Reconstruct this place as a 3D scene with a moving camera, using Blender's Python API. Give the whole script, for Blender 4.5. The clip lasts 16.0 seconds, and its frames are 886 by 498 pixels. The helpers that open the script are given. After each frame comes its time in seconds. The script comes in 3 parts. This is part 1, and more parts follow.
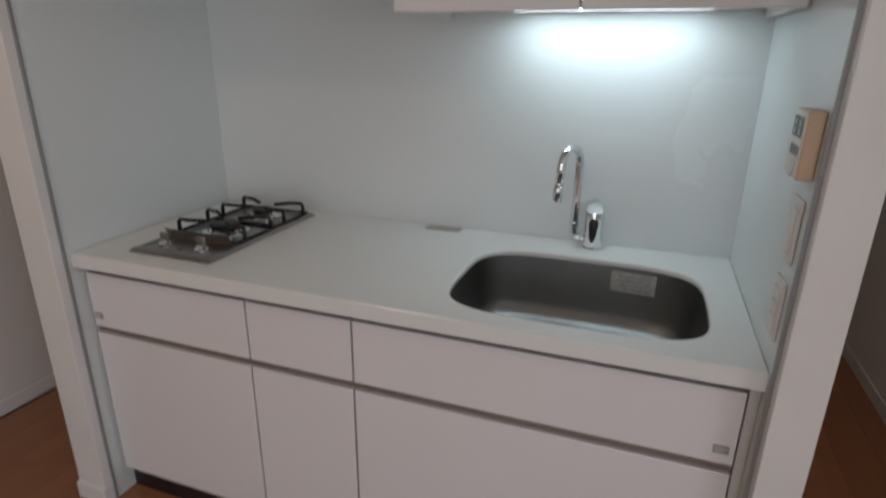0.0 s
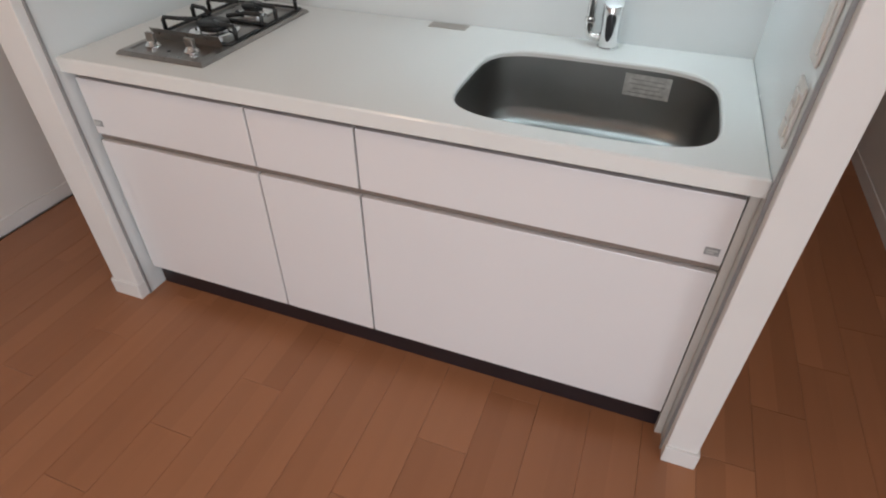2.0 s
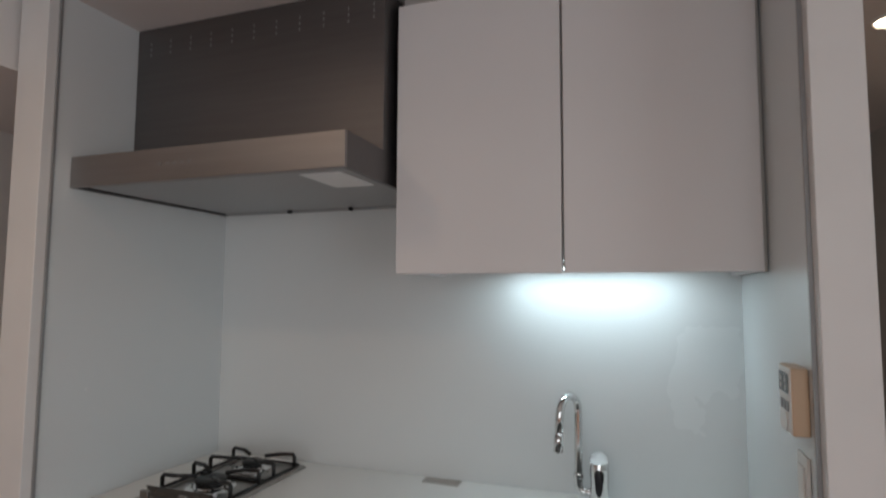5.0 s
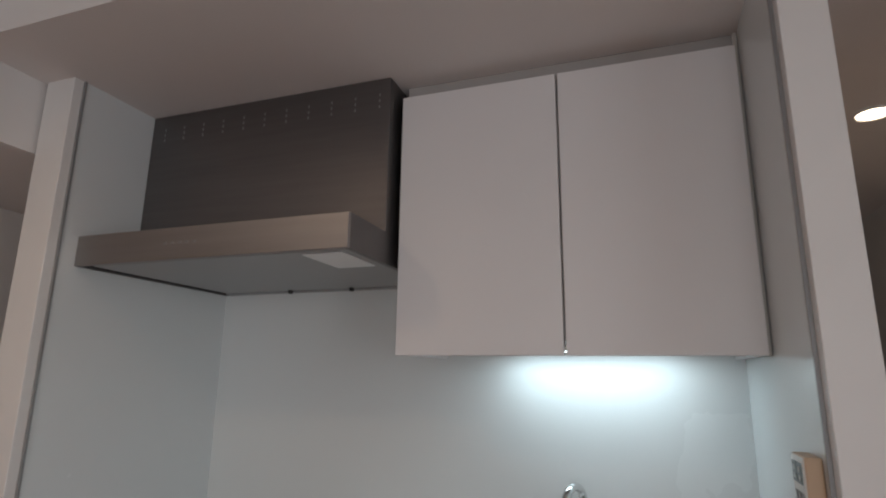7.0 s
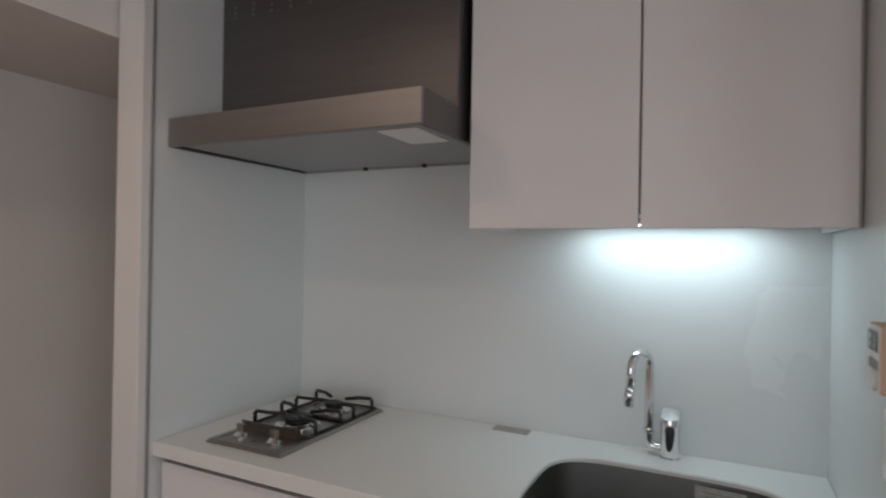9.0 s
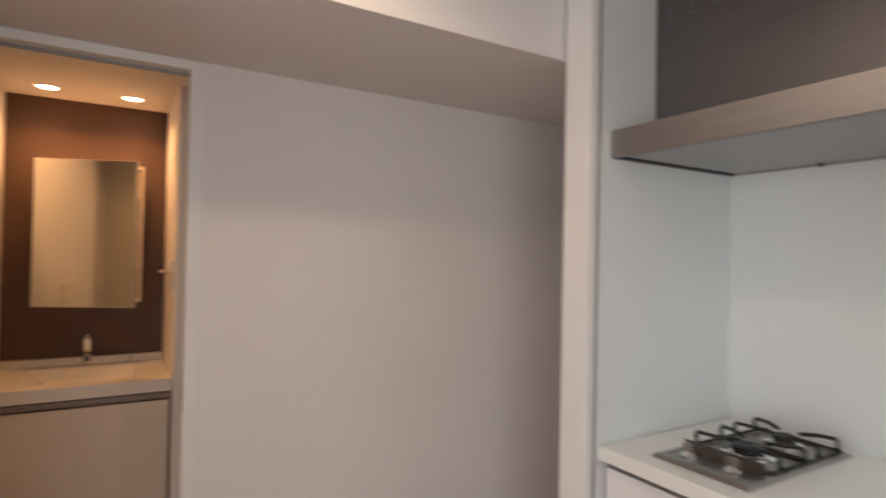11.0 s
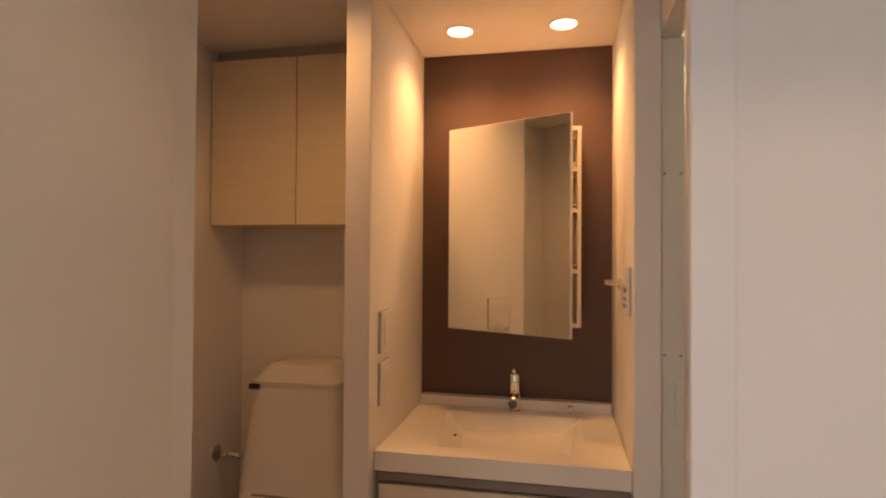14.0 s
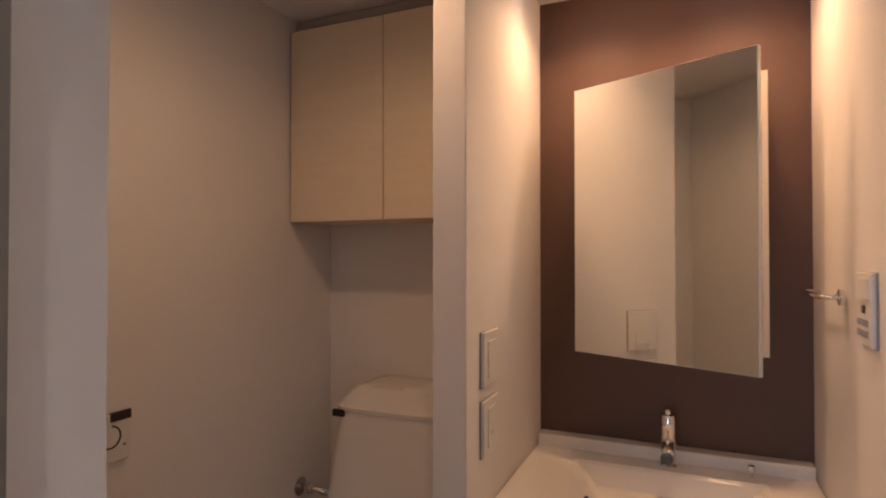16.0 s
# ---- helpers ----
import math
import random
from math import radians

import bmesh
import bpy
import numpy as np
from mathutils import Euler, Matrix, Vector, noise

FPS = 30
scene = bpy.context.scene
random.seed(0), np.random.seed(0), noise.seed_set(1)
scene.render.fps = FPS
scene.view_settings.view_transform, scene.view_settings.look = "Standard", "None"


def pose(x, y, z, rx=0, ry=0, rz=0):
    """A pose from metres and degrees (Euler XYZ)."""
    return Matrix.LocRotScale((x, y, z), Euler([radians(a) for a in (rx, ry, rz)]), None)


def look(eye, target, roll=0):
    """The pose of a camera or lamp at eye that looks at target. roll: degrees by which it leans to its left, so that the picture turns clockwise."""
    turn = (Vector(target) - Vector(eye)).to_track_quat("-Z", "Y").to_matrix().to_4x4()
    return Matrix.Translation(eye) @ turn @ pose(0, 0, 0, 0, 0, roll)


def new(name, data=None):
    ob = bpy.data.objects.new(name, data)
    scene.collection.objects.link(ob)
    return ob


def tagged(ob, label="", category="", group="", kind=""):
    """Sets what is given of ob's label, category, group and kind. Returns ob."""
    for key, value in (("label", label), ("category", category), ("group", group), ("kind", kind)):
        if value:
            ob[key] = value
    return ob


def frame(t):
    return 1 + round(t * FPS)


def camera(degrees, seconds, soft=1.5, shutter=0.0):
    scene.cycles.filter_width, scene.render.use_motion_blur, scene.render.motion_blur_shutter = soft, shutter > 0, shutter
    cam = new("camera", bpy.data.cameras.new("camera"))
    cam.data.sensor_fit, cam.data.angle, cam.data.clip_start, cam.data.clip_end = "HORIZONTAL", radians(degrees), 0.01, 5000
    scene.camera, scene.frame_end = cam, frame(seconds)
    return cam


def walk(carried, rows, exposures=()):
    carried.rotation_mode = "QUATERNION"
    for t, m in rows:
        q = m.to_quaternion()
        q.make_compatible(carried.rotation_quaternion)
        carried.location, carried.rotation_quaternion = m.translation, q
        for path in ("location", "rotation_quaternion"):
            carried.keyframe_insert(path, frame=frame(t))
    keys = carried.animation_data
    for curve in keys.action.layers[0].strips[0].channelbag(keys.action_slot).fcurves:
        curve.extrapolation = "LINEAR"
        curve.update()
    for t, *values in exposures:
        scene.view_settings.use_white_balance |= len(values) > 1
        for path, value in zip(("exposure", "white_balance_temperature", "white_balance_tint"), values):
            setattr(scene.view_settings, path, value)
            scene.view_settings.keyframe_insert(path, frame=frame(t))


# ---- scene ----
cam = camera(76.35, 16.0, soft=2.0, shutter=0.5)
EXPOSURES = [
    (0.0, -0.85, 6400, 10), (0.5, -0.76, 6400, 10), (1.0, -0.2, 6400, 10), (1.5, -0.02, 6400, 10), (2.5, -0.05, 6400, 10), (3.0, -0.35, 6400, 10),
    (3.5, -0.75, 6400, 10), (5.0, -0.86, 6400, 10), (8.0, -0.86, 6400, 10), (10.5, -0.58, 6500, 10), (11.0, -0.05, 6700, 10), (11.5, 0.1, 6600, 10),
    (12.5, -0.12, 6700, 10), (13.5, -0.02, 6900, 10), (14.0, 0.14, 7000, 11), (14.5, 0.20, 7900, 12), (15.0, 0.02, 6800, 11), (15.5, -0.02, 5900, 10), (16.0, 0.18, 5100, 9),
]
PATH = [
    (0, (-0.122, -0.083, 1.398), (-0.758, 1.696, 0.742), 0.75),
    (0.5, (-0.121, -0.067, 1.420), (-0.723, 1.588, 0.473), 0.29),
    (1, (-0.126, -0.075, 1.416), (-0.682, 1.449, 0.246), 0.29),
    (1.5, (-0.117, -0.067, 1.405), (-0.660, 1.383, 0.139), 0.06),
    (2, (-0.118, -0.072, 1.398), (-0.660, 1.391, 0.147), 0.26),
    (2.5, (-0.125, -0.070, 1.416), (-0.671, 1.419, 0.198), 0.22),
    (3, (-0.120, -0.069, 1.436), (-0.717, 1.553, 0.429), 0.05),
    (3.5, (-0.100, -0.077, 1.483), (-0.748, 1.657, 0.727), -0.17),
    (4, (-0.099, -0.105, 1.462), (-0.772, 1.727, 1.026), 0.08),
    (4.5, (-0.109, -0.115, 1.455), (-0.784, 1.763, 1.310), 0.33),
    (5, (-0.114, -0.113, 1.442), (-0.781, 1.766, 1.595), 0.31),
    (7.3, (-0.116, -0.121, 1.438), (-0.770, 1.717, 1.878), 0.76),
    (7.5, (-0.121, -0.123, 1.430), (-0.776, 1.738, 1.759), 0.83),
    (8, (-0.109, -0.121, 1.443), (-0.789, 1.758, 1.508), 0.68),
    (10.5, (-0.249, -0.280, 1.401), (-1.741, 1.050, 1.454), 0.95),
    (11, (-0.390, -0.322, 1.417), (-2.108, 0.701, 1.441), 1.16),
    (11.5, (-0.544, -0.265, 1.409), (-2.445, 0.355, 1.446), 1.67),
    (12, (-0.769, -0.240, 1.403), (-2.748, 0.048, 1.431), 1.29),
    (12.5, (-1.040, -0.260, 1.412), (-3.038, -0.170, 1.434), 1.02),
    (13, (-1.297, -0.224, 1.394), (-3.296, -0.274, 1.425), 0.65),
    (13.5, (-1.533, -0.214, 1.386), (-3.515, -0.475, 1.415), 0.53),
    (14, (-1.756, -0.242, 1.385), (-3.715, -0.642, 1.415), 0.37),
    (14.5, (-1.941, -0.281, 1.397), (-3.889, -0.733, 1.429), 0.25),
    (15, (-2.073, -0.309, 1.389), (-4.005, -0.826, 1.421), 0.26),
    (15.5, (-2.155, -0.322, 1.401), (-4.025, -1.032, 1.420), 0.07),
    (16, (-2.209, -0.343, 1.389), (-4.041, -1.146, 1.417), 0.02),
]
walk(cam, [(t, look(eye, target, roll)) for t, eye, target, roll in PATH], EXPOSURES)

# ---- world and lights ----
world = bpy.data.worlds.new("world")
scene.world = world
world.use_nodes = True
wn = world.node_tree.nodes
sky = wn.new("ShaderNodeTexSky")
sky.sky_type, sky.sun_disc = "NISHITA", False
sky.sun_elevation, sky.sun_rotation = radians(35), radians(160)
world.node_tree.links.new(sky.outputs["Color"], wn["Background"].inputs["Color"])
wn["Background"].inputs["Strength"].default_value = 0.08


def lamp(name, kind, m, energy, colour, **settings):
    data = bpy.data.lights.new(name, kind)
    data.energy, data.color = energy, colour
    if "size" in settings:
        data.shape, data.size, data.size_y = "RECTANGLE", settings["size"], settings["size_y"]
    if "radius" in settings:
        data.shadow_soft_size = settings["radius"]
    if "cone" in settings:
        data.spot_size, data.spot_blend = radians(settings["cone"]), 0.9
    ob = new(name, data)
    ob.matrix_world = m
    return ob


WARM, WARMER, COOL, DAY = (1.0, 0.72, 0.50), (1.0, 0.49, 0.19), (0.74, 0.93, 1.0), (0.88, 0.94, 1.0)
lamp("window_daylight", "AREA", look((2.42, -1.5, 1.15), (0, -1.3, 1.0)), 40, DAY, size=2.0, size_y=1.9)
lamp("window_daylight", "AREA", look((-0.1, -3.52, 1.15), (-0.1, 0, 1.05)), 46, DAY, size=2.0, size_y=1.9)
lamp("room_downlight_light", "SPOT", look((-1.30, 0.05, 2.375), (-1.30, 0.05, 0)), 21, WARM, radius=0.035, cone=165)
lamp("corridor_downlight_light", "SPOT", look((0.56, 1.74, 2.19), (0.56, 1.74, 0)), 9, WARM, radius=0.04, cone=150)
lamp("cabinet_tube_light", "AREA", look((-0.26, 1.537, 1.5065), (-0.26, 1.543, 0)), 2.0, COOL, size=0.46, size_y=0.03)
lamp("basin_downlight_light", "SPOT", look((-3.765, -0.594, 2.195), (-3.765, -0.594, 0)), 20, WARMER, radius=0.05, cone=140)
lamp("basin_downlight_light", "SPOT", look((-3.765, -0.225, 2.195), (-3.765, -0.225, 0)), 20, WARMER, radius=0.05, cone=140)
lamp("toilet_downlight_light", "SPOT", look((-3.10, -0.98, 2.195), (-3.10, -0.98, 0)), 14, WARMER, radius=0.05, cone=168)
lamp("bath_lamp_light", "POINT", pose(-3.90, 0.585, 2.06), 5.5, (1.0, 0.74, 0.46), radius=0.07)


# ---- materials ----
def mat(name, colour, rough=0.5, metal=0.0, coat=0.0, vary=0.06, scale=6.0, bump=0.0, fine=400.0, stretch=(1, 1, 1), rough_vary=0.08):
    m = bpy.data.materials.new(name)
    m.use_nodes = True
    n, l = m.node_tree.nodes, m.node_tree.links
    b = n["Principled BSDF"]
    b.inputs["Roughness"].default_value = rough
    b.inputs["Metallic"].default_value = metal
    b.inputs["Coat Weight"].default_value = coat
    b.inputs["Coat Roughness"].default_value = 0.12
    co = n.new("ShaderNodeTexCoord")
    mp = n.new("ShaderNodeMapping")
    mp.inputs["Scale"].default_value = stretch
    l.new(co.outputs["Object"], mp.inputs["Vector"])
    big = n.new("ShaderNodeTexNoise")
    big.inputs["Scale"].default_value, big.inputs["Detail"].default_value = scale, 5
    l.new(mp.outputs[0], big.inputs["Vector"])
    ramp = n.new("ShaderNodeValToRGB")
    ramp.color_ramp.elements[0].position, ramp.color_ramp.elements[1].position = 0.3, 0.7
    ramp.color_ramp.elements[0].color = (*[c * (1 - vary) for c in colour], 1)
    ramp.color_ramp.elements[1].color = (*[min(1, c * (1 + vary)) for c in colour], 1)
    l.new(big.outputs["Fac"], ramp.inputs["Fac"])
    l.new(ramp.outputs["Color"], b.inputs["Base Color"])
    rr = n.new("ShaderNodeMapRange")
    rr.inputs["To Min"].default_value, rr.inputs["To Max"].default_value = max(0.02, rough - rough_vary), min(1, rough + rough_vary)
    l.new(big.outputs["Fac"], rr.inputs["Value"])
    l.new(rr.outputs["Result"], b.inputs["Roughness"])
    if bump:
        f = n.new("ShaderNodeTexNoise")
        f.inputs["Scale"].default_value, f.inputs["Detail"].default_value = fine, 4
        l.new(mp.outputs[0], f.inputs["Vector"])
        bp = n.new("ShaderNodeBump")
        bp.inputs["Strength"].default_value, bp.inputs["Distance"].default_value = bump, 0.002
        l.new(f.outputs["Fac"], bp.inputs["Height"])
        l.new(bp.outputs["Normal"], b.inputs["Normal"])
    return m


def glow(name, colour, strength):
    m = bpy.data.materials.new(name)
    m.use_nodes = True
    b = m.node_tree.nodes["Principled BSDF"]
    b.inputs["Base Color"].default_value = (0.8, 0.8, 0.8, 1)
    b.inputs["Emission Color"].default_value = (*colour, 1)
    b.inputs["Emission Strength"].default_value = strength
    return m


def wood(name, dark, light):
    """Floor boards: two strips to a board, tone by board and by strip, grain along y."""
    m = bpy.data.materials.new(name)
    m.use_nodes = True
    n, l = m.node_tree.nodes, m.node_tree.links
    b = n["Principled BSDF"]
    co, info = n.new("ShaderNodeTexCoord"), n.new("ShaderNodeObjectInfo")
    sep = n.new("ShaderNodeSeparateXYZ")
    l.new(co.outputs["Object"], sep.inputs[0])
    step = n.new("ShaderNodeMath"); step.operation = "GREATER_THAN"; step.inputs[1].default_value = 0.0
    l.new(sep.outputs["X"], step.inputs[0])
    seed = n.new("ShaderNodeMath"); seed.operation = "MULTIPLY_ADD"; seed.inputs[1].default_value = 0.37
    l.new(step.outputs[0], seed.inputs[0]); l.new(info.outputs["Random"], seed.inputs[2])
    white = n.new("ShaderNodeTexWhiteNoise"); white.noise_dimensions = "1D"
    l.new(seed.outputs[0], white.inputs["W"])
    mp = n.new("ShaderNodeMapping"); mp.inputs["Scale"].default_value = (30, 2.2, 30)
    l.new(co.outputs["Object"], mp.inputs["Vector"])
    grain = n.new("ShaderNodeTexNoise"); grain.noise_dimensions = "4D"
    grain.inputs["Scale"].default_value, grain.inputs["Detail"].default_value = 1.0, 8
    big = n.new("ShaderNodeMath"); big.operation = "MULTIPLY"; big.inputs[1].default_value = 40
    l.new(white.outputs["Value"], big.inputs[0])
    l.new(mp.outputs[0], grain.inputs["Vector"]); l.new(big.outputs[0], grain.inputs["W"])
    mix = n.new("ShaderNodeMath"); mix.operation = "MULTIPLY_ADD"; mix.inputs[1].default_value = 0.55
    half = n.new("ShaderNodeMath"); half.operation = "MULTIPLY"; half.inputs[1].default_value = 0.45
    l.new(grain.outputs["Fac"], half.inputs[0])
    l.new(white.outputs["Value"], mix.inputs[0]); l.new(half.outputs[0], mix.inputs[2])
    ramp = n.new("ShaderNodeValToRGB")
    ramp.color_ramp.elements[0].color, ramp.color_ramp.elements[1].color = (*dark, 1), (*light, 1)
    l.new(mix.outputs[0], ramp.inputs["Fac"]); l.new(ramp.outputs["Color"], b.inputs["Base Color"])
    b.inputs["Roughness"].default_value = 0.42
    b.inputs["Coat Weight"].default_value, b.inputs["Coat Roughness"].default_value = 0.15, 0.3
    bp = n.new("ShaderNodeBump"); bp.inputs["Strength"].default_value, bp.inputs["Distance"].default_value = 0.08, 0.001
    l.new(grain.outputs["Fac"], bp.inputs["Height"]); l.new(bp.outputs["Normal"], b.inputs["Normal"])
    return m


PAPER = mat("white_wallpaper", (0.78, 0.75, 0.72), 0.75, vary=0.02, scale=2.5, bump=0.25, fine=350)
CEIL = mat("ceiling_paper", (0.78, 0.75, 0.73), 0.85, vary=0.02, scale=2, bump=0.2, fine=300)
BROWN = mat("brown_wallpaper", (0.105, 0.056, 0.038), 0.6, vary=0.08, scale=5, bump=0.25, fine=350)
TRIM = mat("white_trim", (0.78, 0.76, 0.74), 0.4, vary=0.02)
PANEL = mat("kitchen_panel", (0.72, 0.745, 0.745), 0.27, vary=0.008, scale=2, rough_vary=0.012)
GLOSS = mat("gloss_white_door", (0.80, 0.78, 0.785), 0.16, coat=0.8, vary=0.008, scale=3, rough_vary=0.02)
CARCASS = mat("grey_carcass", (0.42, 0.39, 0.37), 0.45, vary=0.04)
RAIL = mat("grip_rail", (0.25, 0.205, 0.18), 0.4, metal=0.25, vary=0.05, stretch=(1, 20, 20))
STONE = mat("white_counter", (0.79, 0.79, 0.77), 0.28, coat=0.2, vary=0.006, scale=3, rough_vary=0.01)
FILLER = mat("beige_filler", (0.56, 0.53, 0.49), 0.45, vary=0.03)
HOBSTEEL = mat("hob_steel", (0.33, 0.315, 0.30), 0.30, metal=1.0, vary=0.08, scale=5, bump=0.04, fine=60, stretch=(14, 1, 14))
STEEL = mat("brushed_steel", (0.52, 0.50, 0.47), 0.33, metal=1.0, vary=0.07, scale=5, bump=0.05, fine=60, stretch=(1, 14, 14))
SINK = mat("sink_steel", (0.27, 0.265, 0.255), 0.40, metal=1.0, vary=0.1, scale=4, bump=0.03, fine=500)
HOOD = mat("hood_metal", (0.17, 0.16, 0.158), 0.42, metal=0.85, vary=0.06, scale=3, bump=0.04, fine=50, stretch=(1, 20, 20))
FILTER = mat("hood_panel", (0.36, 0.365, 0.37), 0.4, metal=0.3, vary=0.04)
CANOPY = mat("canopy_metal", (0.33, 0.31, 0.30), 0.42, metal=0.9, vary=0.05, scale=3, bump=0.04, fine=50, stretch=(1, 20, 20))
MATT = mat("satin_white_door", (0.78, 0.755, 0.75), 0.45, vary=0.015, scale=3)
CHROME = mat("chrome", (0.80, 0.80, 0.80), 0.06, metal=1.0, vary=0.02, rough_vary=0.03)
IRON = mat("black_enamel", (0.012, 0.012, 0.012), 0.4, vary=0.3, scale=30)
BLACK = mat("black_plastic", (0.015, 0.014, 0.016), 0.35, vary=0.15)
PLINTH = mat("dark_plinth", (0.018, 0.012, 0.015), 0.4, vary=0.2)
PLASTIC = mat("white_plastic", (0.75, 0.73, 0.69), 0.35, vary=0.02)
BEIGE = mat("yellowed_plastic", (0.62, 0.45, 0.30), 0.4, vary=0.05)
SCREEN = mat("display", (0.06, 0.08, 0.08), 0.2, vary=0.2)
PAINT = mat("painted_door", (0.72, 0.68, 0.63), 0.45, vary=0.02, scale=2, bump=0.05, fine=200)
CREAM = mat("cream_cabinet", (0.74, 0.66, 0.56), 0.4, vary=0.03, scale=3, stretch=(4, 4, 1))
PALE = mat("pale_wood_film", (0.76, 0.65, 0.49), 0.45, vary=0.03, scale=3, stretch=(1, 1, 12))
CERAMIC = mat("ceramic", (0.78, 0.75, 0.70), 0.16, coat=0.4, vary=0.015)
BASIN = mat("basin_resin", (0.80, 0.77, 0.72), 0.22, coat=0.3, vary=0.015)
MIRROR = mat("mirror_glass", (0.86, 0.87, 0.85), 0.012, metal=1.0, vary=0.004, rough_vary=0.006)
LABEL = mat("grey_label", (0.32, 0.32, 0.32), 0.5, vary=0.25, scale=200)
STICKER = mat("worn_sticker", (0.55, 0.56, 0.54), 0.5, vary=0.2, scale=60)
INK = mat("grey_print", (0.22, 0.22, 0.22), 0.6, vary=0.1)
BATHWALL = mat("bath_panel", (0.80, 0.78, 0.74), 0.3, vary=0.02, scale=2)
VINYL = mat("vinyl_floor", (0.16, 0.10, 0.07), 0.5, vary=0.15, scale=12, bump=0.1, fine=120)
GASKET = mat("grey_seam", (0.30, 0.30, 0.30), 0.45, metal=0.3, vary=0.06)
OAK = wood("floor_wood", (0.29, 0.117, 0.051), (0.42, 0.182, 0.085))
LAMP_WARM = glow("lamp_warm", (1.0, 0.80, 0.58), 14)
LAMP_COOL = glow("lamp_cool", (0.82, 0.96, 1.0), 6)
LAMP_BATH = glow("lamp_bath", (1.0, 0.88, 0.68), 5)


# ---- builders ----
def obj(name, bm, material, parent=None, at=(0, 0, 0), smooth=False):
    """One mesh object; at is its origin in world metres, or in its parent's own axes."""
    me = bpy.data.meshes.new(name)
    bmesh.ops.recalc_face_normals(bm, faces=bm.faces)
    bm.to_mesh(me)
    bm.free()
    me.materials.append(material)
    if smooth:
        me.polygons.foreach_set("use_smooth", [True] * len(me.polygons))
        me.update()
    ob = new(name, me)
    ob.location = at
    if parent:
        ob.parent = parent
    return ob


def box(name, x0, x1, y0, y1, z0, z1, material, bevel=0.0, parent=None, seg=2):
    c = Vector(((x0 + x1) / 2, (y0 + y1) / 2, (z0 + z1) / 2))
    bm = bmesh.new()
    bmesh.ops.create_cube(bm, size=1, matrix=Matrix.Diagonal((x1 - x0, y1 - y0, z1 - z0, 1)))
    if bevel:
        bmesh.ops.bevel(bm, geom=bm.edges[:], offset=bevel, segments=seg, profile=0.5, affect="EDGES")
    at = c - parent.location if parent and not parent.rotation_euler.z else c
    return obj(name, bm, material, parent, at, False)


def base(name, x, y, z, turn=0.0):
    e = new(name)
    e.empty_display_size = 0.05
    e.location, e.rotation_euler = (x, y, z), (0, 0, radians(turn))
    return e


def lathe(name, profile, material, at, parent=None, axis="Z", n=28):
    """A turned shape from (radius, height) pairs."""
    bm = bmesh.new()
    rings = []
    for r, h in profile:
        rings.append([bm.verts.new((r * math.cos(a), r * math.sin(a), h)) for a in [2 * math.pi * i / n for i in range(n)]])
    for a, b in zip(rings, rings[1:]):
        for i in range(n):
            bm.faces.new((a[i], a[(i + 1) % n], b[(i + 1) % n], b[i]))
    bm.faces.new(rings[0]), bm.faces.new(rings[-1])
    turn = {"Z": Matrix(), "X": Matrix.Rotation(radians(90), 4, "Y"), "Y": Matrix.Rotation(radians(90), 4, "X")}[axis]
    bmesh.ops.transform(bm, matrix=turn, verts=bm.verts)
    p = Vector(at) - parent.location if parent and not parent.rotation_euler.z else Vector(at)
    ob = obj(name, bm, material, parent, p, True)
    sharp(ob)
    return ob


def sharp(ob, degrees=38):
    bm = bmesh.new()
    bm.from_mesh(ob.data)
    for e in bm.edges:
        if len(e.link_faces) == 2 and e.calc_face_angle(0) > radians(degrees):
            e.smooth = False
    bm.to_mesh(ob.data)
    bm.free()


def tube(name, paths, r, material, parent=None, n=10, flat=1.0):
    """Bent rods along lists of places, all in one mesh."""
    o = parent.location if parent and not parent.rotation_euler.z else Vector()
    bm = bmesh.new()
    for path in paths:
        pts = [Vector(p) - o for p in path]
        rings = []
        side = None
        for i, p in enumerate(pts):
            d = (pts[min(i + 1, len(pts) - 1)] - pts[max(i - 1, 0)]).normalized()
            if side is None:
                side = d.orthogonal().normalized()
            side = (side - d * side.dot(d)).normalized()
            up = d.cross(side)
            rings.append([bm.verts.new(p + r * (math.cos(a) * side + flat * math.sin(a) * up)) for a in [2 * math.pi * k / n for k in range(n)]])
        for a, b in zip(rings, rings[1:]):
            for i in range(n):
                bm.faces.new((a[i], a[(i + 1) % n], b[(i + 1) % n], b[i]))
        bm.faces.new(rings[0]), bm.faces.new(rings[-1])
    return obj(name, bm, material, parent, (0, 0, 0), True)


def arc(centre, u, v, r, a0, a1, steps=12):
    c, u, v = Vector(centre), Vector(u), Vector(v)
    return [c + r * (math.cos(a) * u + math.sin(a) * v) for a in [radians(a0 + (a1 - a0) * i / steps) for i in range(steps + 1)]]


def loft(name, rings, material, parent=None, at=(0, 0, 0), caps=(True, True), smooth=True):
    bm = bmesh.new()
    vs = [[bm.verts.new(p) for p in ring] for ring in rings]
    n = len(vs[0])
    for a, b in zip(vs, vs[1:]):
        for i in range(n):
            bm.faces.new((a[i], a[(i + 1) % n], b[(i + 1) % n], b[i]))
    if caps[0]:
        bm.faces.new(vs[0])
    if caps[1]:
        bm.faces.new(vs[-1])
    p = Vector(at) - parent.location if parent and not parent.rotation_euler.z else Vector(at)
    ob = obj(name, bm, material, parent, p, smooth)
    if smooth:
        sharp(ob)
    return ob


